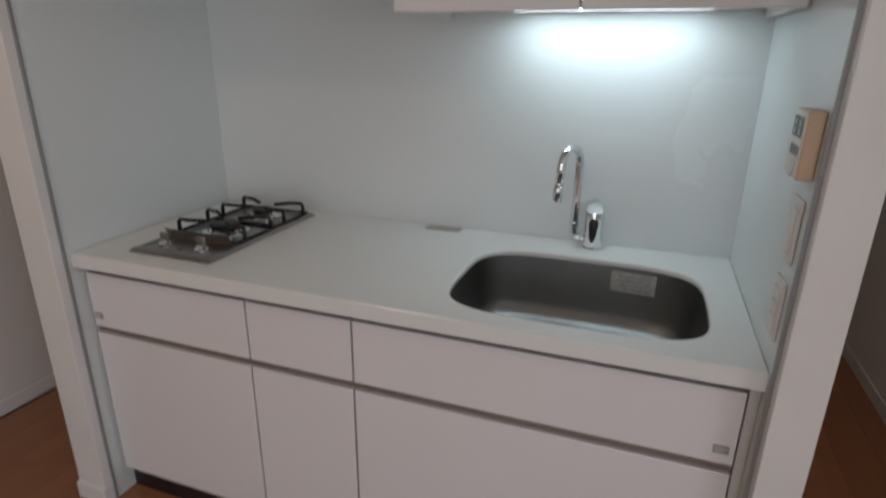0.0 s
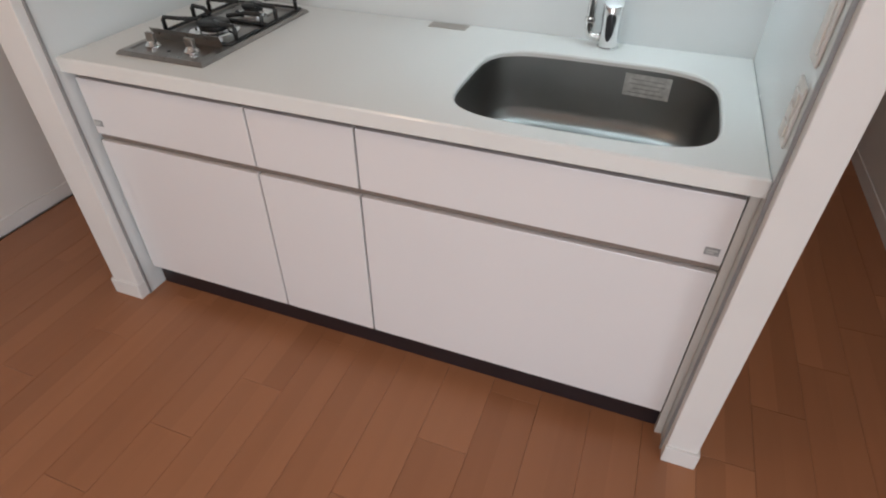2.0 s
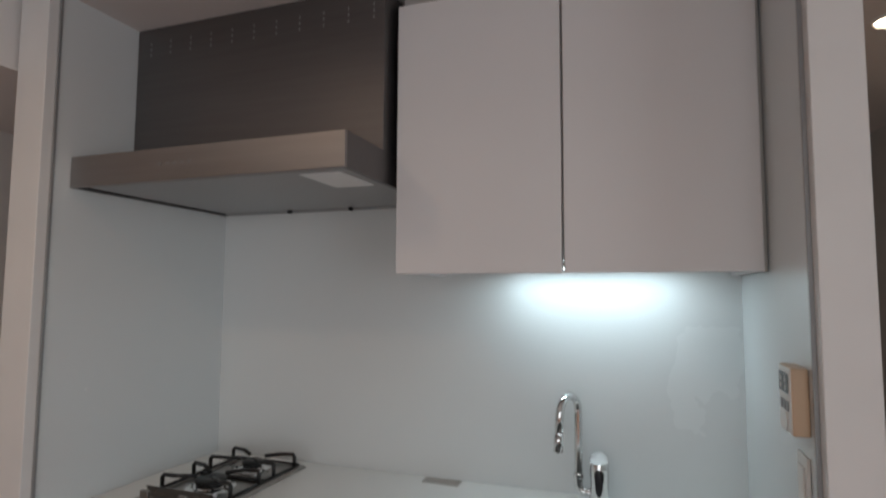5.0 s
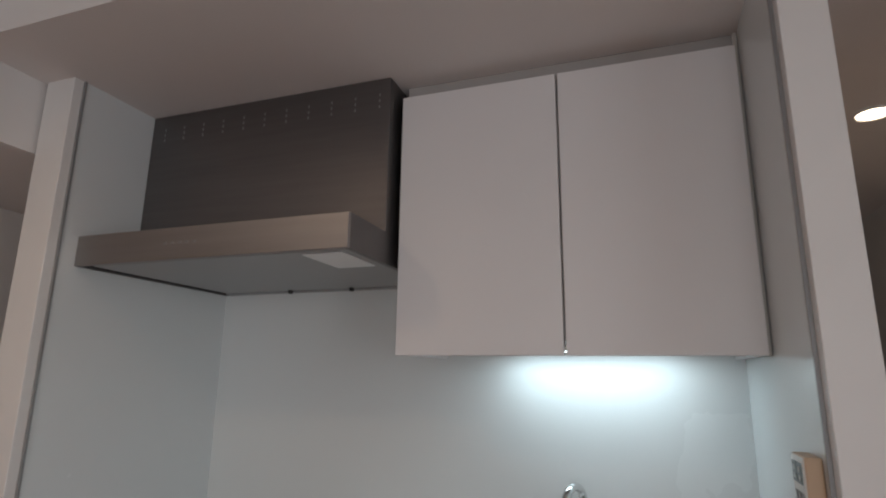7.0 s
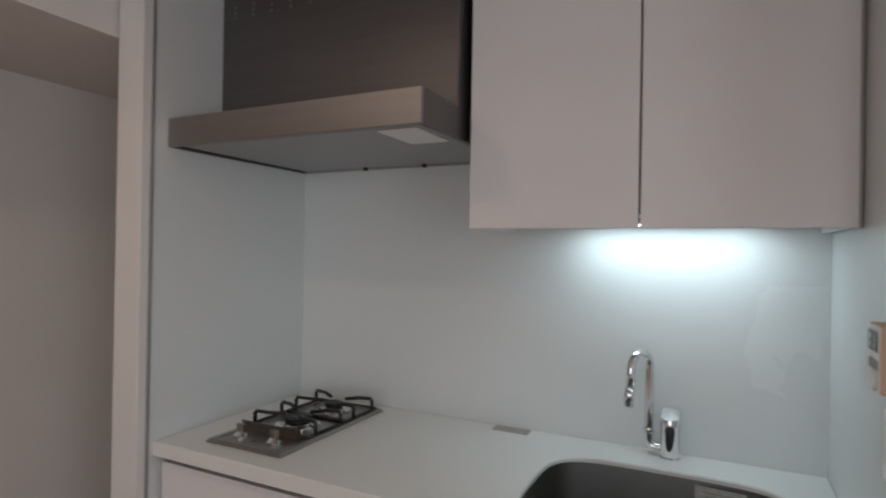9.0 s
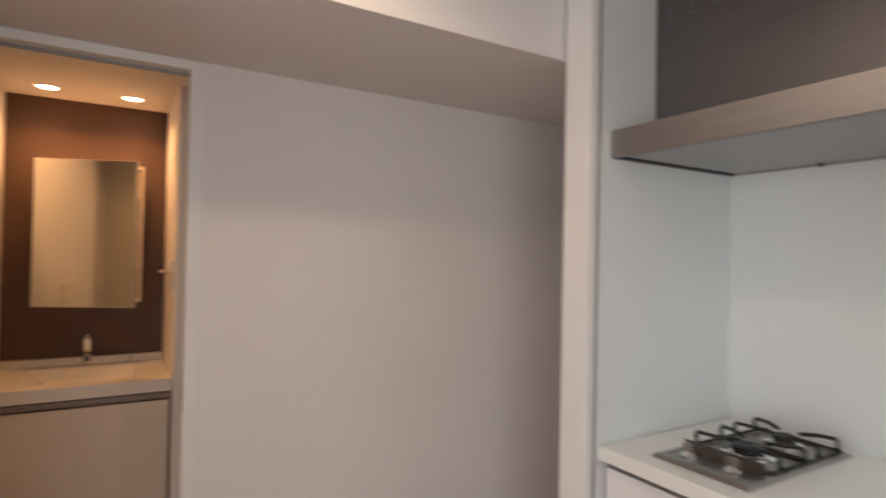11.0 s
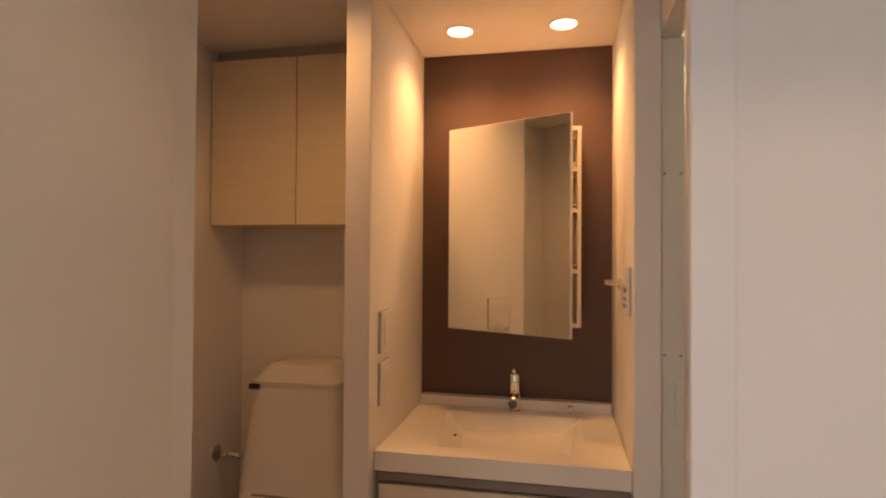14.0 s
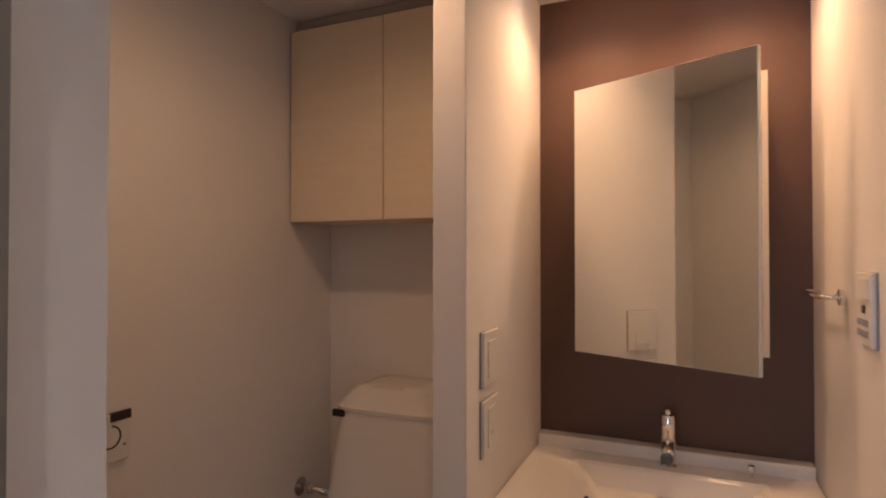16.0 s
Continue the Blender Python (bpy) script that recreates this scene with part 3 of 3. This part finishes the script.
# wall cabinet
cab = base("wall_cabinet", -0.298, 1.44, 1.490)
tagged(cab, "white two-door wall cabinet over the sink", "cabinet")
box("body", -0.728, 0.131, 1.273, 1.632, 1.525, 2.220, CARCASS, 0, cab)
box("door", -0.731, -0.296, 1.250, 1.270, 1.490, 2.222, MATT, 0.0015, cab)
box("door", -0.290, 0.132, 1.250, 1.270, 1.490, 2.222, MATT, 0.0015, cab)
box("side_panel", -0.729, -0.714, 1.271, 1.632, 1.491, 1.525, MATT, 0, cab)
box("side_panel", 0.117, 0.131, 1.271, 1.632, 1.491, 1.525, MATT, 0, cab)
box("filler_strip", 0.133, 0.142, 1.274, 1.29, 1.490, 2.268, FILLER, 0, cab)
box("cornice", -0.728, 0.133, 1.285, 1.305, 2.222, 2.268, CARCASS, 0, cab)
tube_lamp = base("cabinet_lamp", -0.24, 1.535, 1.5245)
tagged(tube_lamp, "slim lit strip lamp under the wall cabinet", "lamp")
box("housing", -0.55, 0.11, 1.50, 1.575, 1.5125, 1.5245, PLASTIC, 0.003, tube_lamp)
box("diffuser", -0.51, -0.01, 1.515, 1.56, 1.5085, 1.5125, LAMP_COOL, 0.0015, tube_lamp)


# wall plates on the niche's side
def controller():
    e = base("water_heater_control", RX - 0.015, 1.025, 1.262)
    tagged(e, "small white wall control with display and buttons", "wall control")
    box("case", RX - 0.031, RX - 0.0045, 0.985, 1.068, 1.205, 1.318, BEIGE, 0.003, e)
    box("face", RX - 0.033, RX - 0.030, 0.987, 1.066, 1.207, 1.316, PLASTIC, 0.001, e)
    for y0, y1 in ((0.998, 1.026), (1.030, 1.058)):
        box("display", RX - 0.0345, RX - 0.0331, y0, y1, 1.273, 1.307, SCREEN, 0, e)
        box("digit", RX - 0.0353, RX - 0.0346, y0 + 0.010, y1 - 0.012, 1.279, 1.287, STICKER, 0, e)
        box("digit", RX - 0.0353, RX - 0.0346, y0 + 0.010, y1 - 0.012, 1.292, 1.300, STICKER, 0, e)
    for y in (0.996, 1.018, 1.040):
        box("button", RX - 0.035, RX - 0.0331, y, y + 0.014, 1.243, 1.260, LABEL, 0.0008, e)
    lathe("dial", ((0.016, 0), (0.016, 0.002), (0.012, 0.003)), PLASTIC, (RX - 0.0352, 1.020, 1.224), e, "X", 20)


controller()


def plate(name, label, category, x, y0, y1, z0, z1, side, rockers):
    e = base(name, x, (y0 + y1) / 2, (z0 + z1) / 2)
    tagged(e, label, category)
    lo, hi = (x - 0.010, x - 0.0045) if side < 0 else (x, x + 0.008)
    box("frame", lo, hi, y0, y1, z0, z1, PLASTIC, 0.002, e)
    lo, hi = (x - 0.0135, x - 0.010) if side < 0 else (x + 0.008, x + 0.011)
    for a, b in rockers:
        box("rocker", lo, hi, y0 + (y1 - y0) * 0.22, y1 - (y1 - y0) * 0.22, a, b, PLASTIC, 0.001, e)
    return e


plate("light_switch", "white tall light switch plate on the side panel", "switch", RX, 0.998, 1.064, 1.050, 1.168, -1, ((1.068, 1.150),))
plate("wall_socket", "white socket plate on the side panel above the counter", "socket", RX, 0.992, 1.060, 0.905, 1.018, -1, ((0.920, 0.944), (0.949, 0.973), (0.978, 1.002)))


# ---- lamps in the ceilings ----
def downlight(x, y, z, label):
    e = base("downlight", x, y, z)
    tagged(e, label, "downlight", "ceiling downlights")
    lathe("ring", ((0.052, 0.0), (0.052, -0.004), (0.047, -0.007), (0.043, -0.004), (0.043, -0.001)), TRIM, (x, y, z), e, n=36)
    lathe("diffuser", ((0.042, 0.0), (0.042, -0.003), (0.02, -0.004), (0.001, -0.0042)), LAMP_WARM, (x, y, z - 0.0005), e, n=36)


downlight(-1.30, 0.05, HIGH, "round lit warm downlight in the room ceiling")
downlight(0.56, 1.74, 2.21, "round lit warm downlight in the corridor ceiling")
downlight(-3.765, -0.594, CZ, "round lit warm downlight above the basin")
downlight(-3.765, -0.225, CZ, "round lit warm downlight above the basin")
downlight(-3.10, -0.98, CZ, "round lit warm downlight in the washroom ceiling")

# ---- washroom door, standing open ----
door = base("door_1", WX + 0.010, -0.784, 0.0, 6.5)
structure(door, "off-white flush door standing open into the room", "door")
DW, DT = 0.715, 0.036
box("leaf", 0.0, DW, 0.0, DT, 0.008, 2.012, PAINT, 0.002, door)
box("edge_strip", DW, DW + 0.0015, 0.001, DT - 0.001, 0.01, 2.010, TRIM, 0, door)
box("latch_plate", DW + 0.0015, DW + 0.003, 0.007, DT - 0.007, 0.895, 1.035, STEEL, 0.0005, door)
for s, y in ((1, DT), (-1, 0.0)):
    def out(a, b):
        return (y + s * a, y + s * b) if s > 0 else (y + s * b, y + s * a)
    box("handle_rose", DW - 0.075, DW - 0.040, *out(0, 0.006), 0.905, 1.05, STEEL, 0.002, door)
    lathe("thumb_turn", ((0.012, -0.009), (0.013, -0.004), (0.013, 0.004), (0.012, 0.009)), CHROME, (DW - 0.0575, y + s * 0.015, 1.015), door, "Y", 18)
    box("lever_neck", DW - 0.066, DW - 0.048, *out(0.006, 0.052), 0.942, 0.960, STEEL, 0.003, door)
    box("handle_lever", DW - 0.185, DW - 0.048, *out(0.046, 0.057), 0.938, 0.962, STEEL, 0.003, door)
closer = tagged(tube("door_stay", [[(WX + 0.30, -0.695, 1.995), (WX + 0.15, -0.665, 2.0), (WX - 0.01, -0.63, 2.006)]], 0.011, mat("bronze_stay", (0.16, 0.12, 0.10), 0.4, metal=0.7), None, 8), "dark metal door stay bar at the door's top", "door stay")
box("strike_plate", WX - 0.020, WX + 0.003, OY1 - 0.0375, OY1 - 0.0359, 0.88, 1.02, GASKET, 0.0005, None)
structure(bpy.data.objects["strike_plate"], "grey metal strike plate in the door frame", "trim")

# ---- basin ----
vanity = base("vanity_unit", -3.7, -0.424, 0)
tagged(vanity, "cream vanity cabinet with a moulded basin top", "vanity")
VY0, VY1, VF = -0.785, -0.040, -3.403
box("body", BX + 0.01, VF - 0.02, VY0 + 0.002, VY1 - 0.002, 0.0, 0.69, CREAM, 0, vanity)
box("plinth", VF - 0.02, VF - 0.012, VY0 + 0.002, VY1 - 0.002, 0.0, 0.06, PLINTH, 0, vanity)
box("door", VF - 0.018, VF + 0.0, VY0 + 0.012, VY1 - 0.012, 0.062, 0.698, CREAM, 0.0015, vanity)
box("grip_rail", VF - 0.016, VF - 0.004, VY0 + 0.004, VY1 - 0.004, 0.706, 0.733, RAIL, 0.002, vanity)
for a, b in ((VY0 + 0.002, VY0 + 0.010), (VY1 - 0.010, VY1 - 0.002)):
    box("stile", VF - 0.018, VF - 0.006, a, b, 0.062, 0.740, RAIL, 0, vanity)


def basin_mesh():
    """Top slab with a sloped four-sided bowl."""
    o = vanity.location
    x0, x1, y0, y1 = BX + 0.001, VF + 0.012, VY0 + 0.001, VY1 - 0.001
    r = [[(x0, y0), (x1, y0), (x1, y1), (x0, y1)]]
    bm = bmesh.new()

    def ring(pts, z):
        return [bm.verts.new(Vector((x, y, z)) - o) for x, y in pts]

    outer = [(x0, y0), (x1, y0), (x1, y1), (x0, y1)]
    rim = [(-3.885, -0.655), (-3.47, -0.655), (-3.47, -0.16), (-3.885, -0.16)]
    mid = [(-3.875, -0.64), (-3.485, -0.61), (-3.485, -0.205), (-3.875, -0.175)]
    low = [(-3.84, -0.56), (-3.56, -0.52), (-3.56, -0.30), (-3.84, -0.26)]
    rings = [ring(outer, 0.742), ring(outer, 0.80), ring(rim, 0.80), ring(mid, 0.792), ring(low, 0.715)]
    for a, b in zip(rings, rings[1:]):
        for i in range(4):
            bm.faces.new((a[i], a[(i + 1) % 4], b[(i + 1) % 4], b[i]))
    bm.faces.new(rings[-1])
    bm.faces.new(rings[0])
    bmesh.ops.bevel(bm, geom=[e for e in bm.edges if e.calc_face_angle(0) > 0.05], offset=0.006, segments=3, profile=0.5, affect="EDGES")
    return bm


obj("basin_top", basin_mesh(), BASIN, vanity)
box("splash_ledge", BX + 0.001, BX + 0.05, VY0 + 0.002, VY1 - 0.002, 0.797, 0.836, BASIN, 0.004, vanity)
lathe("overflow", ((0.010, 0), (0.010, 0.002), (0.006, 0.0025)), BLACK, (-3.70, -0.596, 0.7655), vanity, "Z", 16)
lathe("pop_up_knob", ((0.006, 0), (0.006, 0.018), (0.009, 0.020), (0.009, 0.030), (0.004, 0.032)), CHROME, (-3.93, -0.195, 0.80), vanity, "Z", 16)
lathe("drain", ((0.02, 0), (0.022, 0.003), (0.012, 0.005)), BASIN, (-3.72, -0.41, 0.716), vanity, "Z", 20)

btap = base("basin_tap", -3.93, -0.402, 0.80)
tagged(btap, "small chrome basin mixer tap", "tap")
lathe("tap_body", ((0.025, 0), (0.025, 0.004), (0.020, 0.008), (0.0195, 0.09), (0.021, 0.095), (0.021, 0.135), (0.018, 0.142), (0.001, 0.143)), CHROME, (-3.935, -0.402, 0.80), btap)
tube("spout", [[(-3.93, -0.402, 0.865), (-3.89, -0.402, 0.862), (-3.83, -0.402, 0.852)]], 0.0165, CHROME, btap, 16)
lathe("spout_mouth", ((0.0165, 0), (0.0165, 0.004), (0.012, 0.005)), SCREEN, (-3.830, -0.402, 0.852), btap, "X", 20)
tube("lever", [[(-3.935, -0.402, 0.940), (-3.915, -0.402, 0.952), (-3.885, -0.402, 0.962)]], 0.0075, CHROME, btap, 10)

# mirror cabinet, its door ajar
mc = base("mirror_cabinet", BX, -0.40, 1.5)
tagged(mc, "wall mirror cabinet with its mirror door ajar", "mirror cabinet")
MY0, MY1, MZ0, MZ1 = -0.640, -0.160, 1.135, 1.864
box("side", BX + 0.001, -3.842, MY0, MY0 + 0.014, MZ0, MZ1, CREAM, 0.001, mc)
box("side", BX + 0.001, -3.842, MY1 - 0.014, MY1, MZ0, MZ1, CREAM, 0.001, mc)
box("back", BX + 0.001, BX + 0.006, MY0 + 0.014, MY1 - 0.014, MZ0, MZ1, CREAM, 0, mc)
for z in (MZ0, 1.33, 1.55, 1.70, MZ1 - 0.014):
    box("shelf", BX + 0.006, -3.844, MY0 + 0.014, MY1 - 0.014, z, z + 0.014, CREAM, 0.001, mc)
for z in (1.36, 1.58, 1.73):
    tube("shelf_rail", [[(-3.846, MY0 + 0.014, z), (-3.846, MY1 - 0.014, z)]], 0.003, CHROME, mc, 8)
mdoor = base("mirror_door", -3.825 - BX, -0.643 + 0.40, 0, -23.8)
mdoor.parent = mc
box("mirror_back", -0.016, -0.002, 0.0, 0.482, -0.378, 0.362, PLASTIC, 0.001, mdoor)
box("mirror_glass", -0.002, 0.002, 0.002, 0.480, -0.376, 0.360, MIRROR, 0, mdoor)

# wall plates by the basin

def niche_plate(name, label, category, x0, x1, z0, z1, y, s, parts):
    e = base(name, (x0 + x1) / 2, y, (z0 + z1) / 2)
    tagged(e, label, category)
    # grey sheet 1.5 mm wider than the plate, painting the shadow round its edge
    box("edge_shadow", x0 - 0.0015, x1 + 0.0015, min(y, y + s * 0.004), max(y, y + s * 0.004), z0 - 0.0015, z1 + 0.0015, LABEL, 0, e)
    box("frame", x0, x1, min(y + s * 0.003, y + s * 0.011), max(y + s * 0.003, y + s * 0.011), z0, z1, PLASTIC, 0.002, e)
    for a, b, c, d, m in parts:
        box("button", a, b, min(y + s * 0.010, y + s * 0.0135), max(y + s * 0.010, y + s * 0.0135), c, d, m, 0.0008, e)
    return e


niche_plate("light_switch", "white switch plate on the partition by the basin", "switch", -3.540, -3.432, 1.086, 1.214, -0.787, 1, ((-3.515, -3.457, 1.108, 1.192, PLASTIC),))
niche_plate("wall_socket", "white socket plate on the partition by the basin", "socket", -3.540, -3.432, 0.925, 1.055, -0.787, 1, ((-3.515, -3.457, 0.945, 1.035, PLASTIC), (-3.495, -3.490, 0.97, 0.982, BLACK), (-3.482, -3.477, 0.97, 0.982, BLACK)))
niche_plate("fan_control", "white bath fan control with small buttons", "wall control", -3.53, -3.43, 1.225, 1.36, -0.038, -1,
            ((-3.515, -3.445, 1.31, 1.35, PLASTIC), (-3.485, -3.468, 1.285, 1.30, BLACK), (-3.515, -3.50, 1.262, 1.274, LABEL), (-3.49, -3.475, 1.262, 1.274, LABEL), (-3.465, -3.45, 1.262, 1.274, LABEL),
             (-3.515, -3.50, 1.242, 1.254, LABEL), (-3.49, -3.475, 1.242, 1.254, LABEL), (-3.465, -3.45, 1.242, 1.254, LABEL)))
ringbar = base("towel_holder", -3.69, -0.04, 1.30)
tagged(ringbar, "chrome towel holder on the basin niche wall", "towel holder")
lathe("mount", ((0.018, -0.004), (0.018, 0.004), (0.012, 0.006)), CHROME, (-3.66, -0.046, 1.302), ringbar, "Y", 18)
tube("bar", [[(-3.66, -0.045, 1.302), (-3.66, -0.075, 1.302), (-3.70, -0.085, 1.302), (-3.84, -0.085, 1.302), (-3.88, -0.075, 1.302), (-3.88, -0.045, 1.302)]], 0.006, CHROME, ringbar, 10)

# ---- toilet ----
tcab = base("toilet_cabinet", -3.88, -1.225, 1.507)
tagged(tcab, "cream two-door wall cabinet above the toilet", "cabinet")
box("body", BX + 0.002, -3.780, -1.596, -0.869, 1.509, 2.155, PALE, 0, tcab)
box("door", -3.779, -3.760, -1.592, -1.232, 1.507, 2.158, PALE, 0.0015, tcab)
box("door", -3.779, -3.760, -1.228, -0.870, 1.507, 2.158, PALE, 0.0015, tcab)
box("cornice", BX + 0.002, -3.80, -1.596, -0.869, 2.158, 2.208, CARCASS, 0, tcab)

wc = base("toilet", -3.7, -1.235, 0)
tagged(wc, "white ceramic toilet with a tall rounded cistern", "toilet")


def oval(cx, cy, hx, hy, z, power=2.6, n=48):
    return [(cx + p[0], cy + p[1], p[2]) for p in squircle(hx, hy, z, n, power)]


loft("cistern", [oval(-3.865, -1.24, 0.14, 0.235, 0.38, 5), oval(-3.865, -1.24, 0.14, 0.228, 0.5, 5), oval(-3.88, -1.24, 0.122, 0.192, 0.80, 5), oval(-3.884, -1.24, 0.115, 0.180, 0.885, 5)], CERAMIC, wc)
loft("cistern_lid", [oval(-3.884, -1.24, 0.119, 0.184, 0.886, 6), oval(-3.884, -1.24, 0.121, 0.186, 0.900, 6), oval(-3.888, -1.24, 0.118, 0.178, 0.908, 6), oval(-3.897, -1.24, 0.104, 0.135, 0.955, 5), oval(-3.90, -1.24, 0.098, 0.122, 0.964, 5), oval(-3.905, -1.24, 0.06, 0.09, 0.967, 4)], CERAMIC, wc)
loft("bowl", [oval(-3.60, -1.235, 0.24, 0.12, 0.0, 3), oval(-3.60, -1.235, 0.23, 0.11, 0.1, 3), oval(-3.55, -1.235, 0.27, 0.15, 0.28, 2.6), oval(-3.52, -1.235, 0.29, 0.185, 0.39, 2.4)], CERAMIC, wc)
loft("seat", [oval(-3.52, -1.235, 0.295, 0.19, 0.392, 2.4), oval(-3.52, -1.235, 0.298, 0.193, 0.41, 2.4), oval(-3.52, -1.235, 0.29, 0.185, 0.44, 2.4), oval(-3.53, -1.235, 0.22, 0.13, 0.452, 2.4)], PLASTIC, wc)
box("seat_hinge", -3.77, -3.69, -1.42, -1.05, 0.42, 0.485, PLASTIC, 0.012, wc)
box("hinge_slot", -3.715, -3.700, -1.37, -1.12, 0.483, 0.4875, RAIL, 0.002, wc)
box("cistern_tag", -3.775, -3.762, -1.420, -1.380, 0.868, 0.890, BLACK, 0.001, wc)
tube("flush_lever", [[(-3.84, -1.052, 0.80), (-3.84, -1.035, 0.80), (-3.82, -1.03, 0.795), (-3.775, -1.03, 0.785)]], 0.007, CHROME, wc, 8)
valve = base("stop_valve", -3.83, -1.60, 0.585)
tagged(valve, "chrome stop valve on the wall by the toilet", "valve")
lathe("rose", ((0.032, -0.001), (0.032, 0.004), (0.020, 0.014)), CHROME, (-3.83, -1.60, 0.585), valve, "Y", 24)
tube("pipe", [[(-3.83, -1.60, 0.585), (-3.83, -1.56, 0.585), (-3.835, -1.545, 0.583), (-3.85, -1.47, 0.57)]], 0.010, CHROME, valve, 10)
lathe("valve_head", ((0.016, 0), (0.018, 0.006), (0.018, 0.024), (0.010, 0.03)), CHROME, (-3.83, -1.565, 0.57), valve, "Z", 18)
niche_plate("toilet_remote", "white toilet wall remote with a black grip", "remote control", -3.160, -3.010, 0.905, 1.018, -1.60, 1, ((-3.090, -3.040, 0.915, 0.925, LABEL), (-3.150, -3.143, 0.938, 0.943, INK), (-3.090, -3.060, 0.929, 0.933, LABEL)))
rem = bpy.data.objects["toilet_remote"]
box("black_cap", -3.163, -3.110, -1.593, -1.585, 1.000, 1.022, BLACK, 0.002, rem)
tube("round_mark", [arc((-3.110, -1.5885, 0.965), (1, 0, 0), (0, 0, 1), 0.026, 100, 330, 20)], 0.0022, BLACK, rem, 6)
roll = base("paper_holder", -2.98, -1.56, 0.82)
tagged(roll, "grey metal paper holder on the toilet wall", "paper holder")
box("cover", -3.06, -2.91, -1.595, -1.52, 0.845, 0.858, STEEL, 0.004, roll)
box("mount", -3.06, -2.91, -1.60, -1.592, 0.76, 0.858, STEEL, 0.002, roll)

# ---- bath, seen through its door ----
XB = -4.12
lampb = base("bath_lamp", XB, 0.585, 2.06)
tagged(lampb, "round lit opal wall lamp in the bath", "lamp")
lathe("lamp_base", ((0.115, 0.0), (0.115, 0.018), (0.105, 0.022)), CHROME, (XB, 0.585, 2.06), lampb, "X", 32)
lathe("globe", ((0.104, 0.022), (0.107, 0.045), (0.095, 0.075), (0.065, 0.10), (0.03, 0.11), (0.002, 0.112)), LAMP_BATH, (XB, 0.585, 2.06), lampb, "X", 32)
bm_ = base("bath_mirror", XB, 0.62, 1.02)
tagged(bm_, "wide low bath mirror with pale edge rails", "mirror")
box("glass", XB + 0.001, XB + 0.006, 0.10, 1.15, 0.868, 1.190, MIRROR, 0, bm_)
box("edge_rail", XB + 0.001, XB + 0.012, 0.10, 1.15, 1.190, 1.206, RAIL, 0.002, bm_)
box("edge_rail", XB + 0.001, XB + 0.012, 0.10, 1.15, 0.850, 0.868, RAIL, 0.002, bm_)
bar = base("shower_set", -4.05, 0.285, 1.3)
tagged(bar, "shower rail with white hand shower and hose", "shower")
tube("rail", [[(-4.07, 0.275, 2.04), (-4.07, 0.275, 1.3), (-4.07, 0.275, 0.65)]], 0.009, CHROME, bar, 10)
for z in (2.04, 0.65):
    lathe("rail_mount", ((0.024, 0.0), (0.024, 0.02), (0.018, 0.05), (0.006, 0.055)), CHROME, (XB, 0.275, z), bar, "X", 20)
box("slider", -4.09, -4.035, 0.265, 0.31, 1.24, 1.29, PLASTIC, 0.01, bar)
tube("hand_shower", [[(-4.03, 0.280, 1.25), (-4.025, 0.280, 1.36), (-4.018, 0.284, 1.43), (-4.005, 0.296, 1.485), (-3.990, 0.312, 1.515), (-3.975, 0.326, 1.520)]], 0.015, PLASTIC, bar, 12)
face = lathe("shower_face", ((0.022, -0.014), (0.030, 0.0), (0.030, 0.008), (0.024, 0.012)), STEEL, (-3.968, 0.332, 1.512), bar, "X", 24)
hose = [(-4.03, 0.281 + 0.003 * math.sin(i), 1.25 - i * 0.03) for i in range(20)]
tube("hose", [hose], 0.008, STEEL, bar, 8)
face.rotation_euler = (0, radians(25), radians(40))
# wall fittings that the bath mirror shows
rail2 = base("towel_rail", -2.58, 0.62, 0.74)
tagged(rail2, "chrome towel rail on the bath wall", "towel rail")
tube("bar", [[(IX - 0.02, 0.32, 0.74), (IX - 0.075, 0.32, 0.74), (IX - 0.08, 0.35, 0.74), (IX - 0.08, 0.90, 0.74), (IX - 0.075, 0.93, 0.74), (IX - 0.02, 0.93, 0.74)]], 0.008, CHROME, rail2, 10)

# ---- floor boards, laid along y ----
floor = structure(box("floor", WX, 2.5, -3.5, 4.2, -0.1, -0.0105, OAK), "warm brown wooden floor boards", "floor")
PW, PL = 0.147, 0.90


def board_mesh():
    bm = bmesh.new()
    bmesh.ops.create_cube(bm, size=1, matrix=Matrix.Translation((0, 0, -0.005)) @ Matrix.Diagonal((PW - 0.0006, PL - 0.0008, 0.01, 1)))
    es = [e for e in bm.edges if all(v.co.z > -0.001 for v in e.verts)]
    bmesh.ops.bevel(bm, geom=es, offset=0.0006, segments=1, affect="EDGES")
    me = bpy.data.meshes.new("board")
    bm.to_mesh(me)
    bm.free()
    me.materials.append(OAK)
    return me


board = board_mesh()
for i in range(-10, 21):
    xc = -1.085 + PW * (i + 0.5)
    if xc < WX - 0.05 or xc > 1.75:
        continue
    shift = 0.749 + 0.2245 * i
    for k in range(-8, 9):
        yc = (shift % PL) + PL * (k - 0.5)
        if -3.06 < yc < 3.8:
            b = new("board", board)
            b.location = (xc, yc, 0.0)
            b.parent = floor
            b.matrix_parent_inverse = Matrix.Translation(floor.location).inverted()
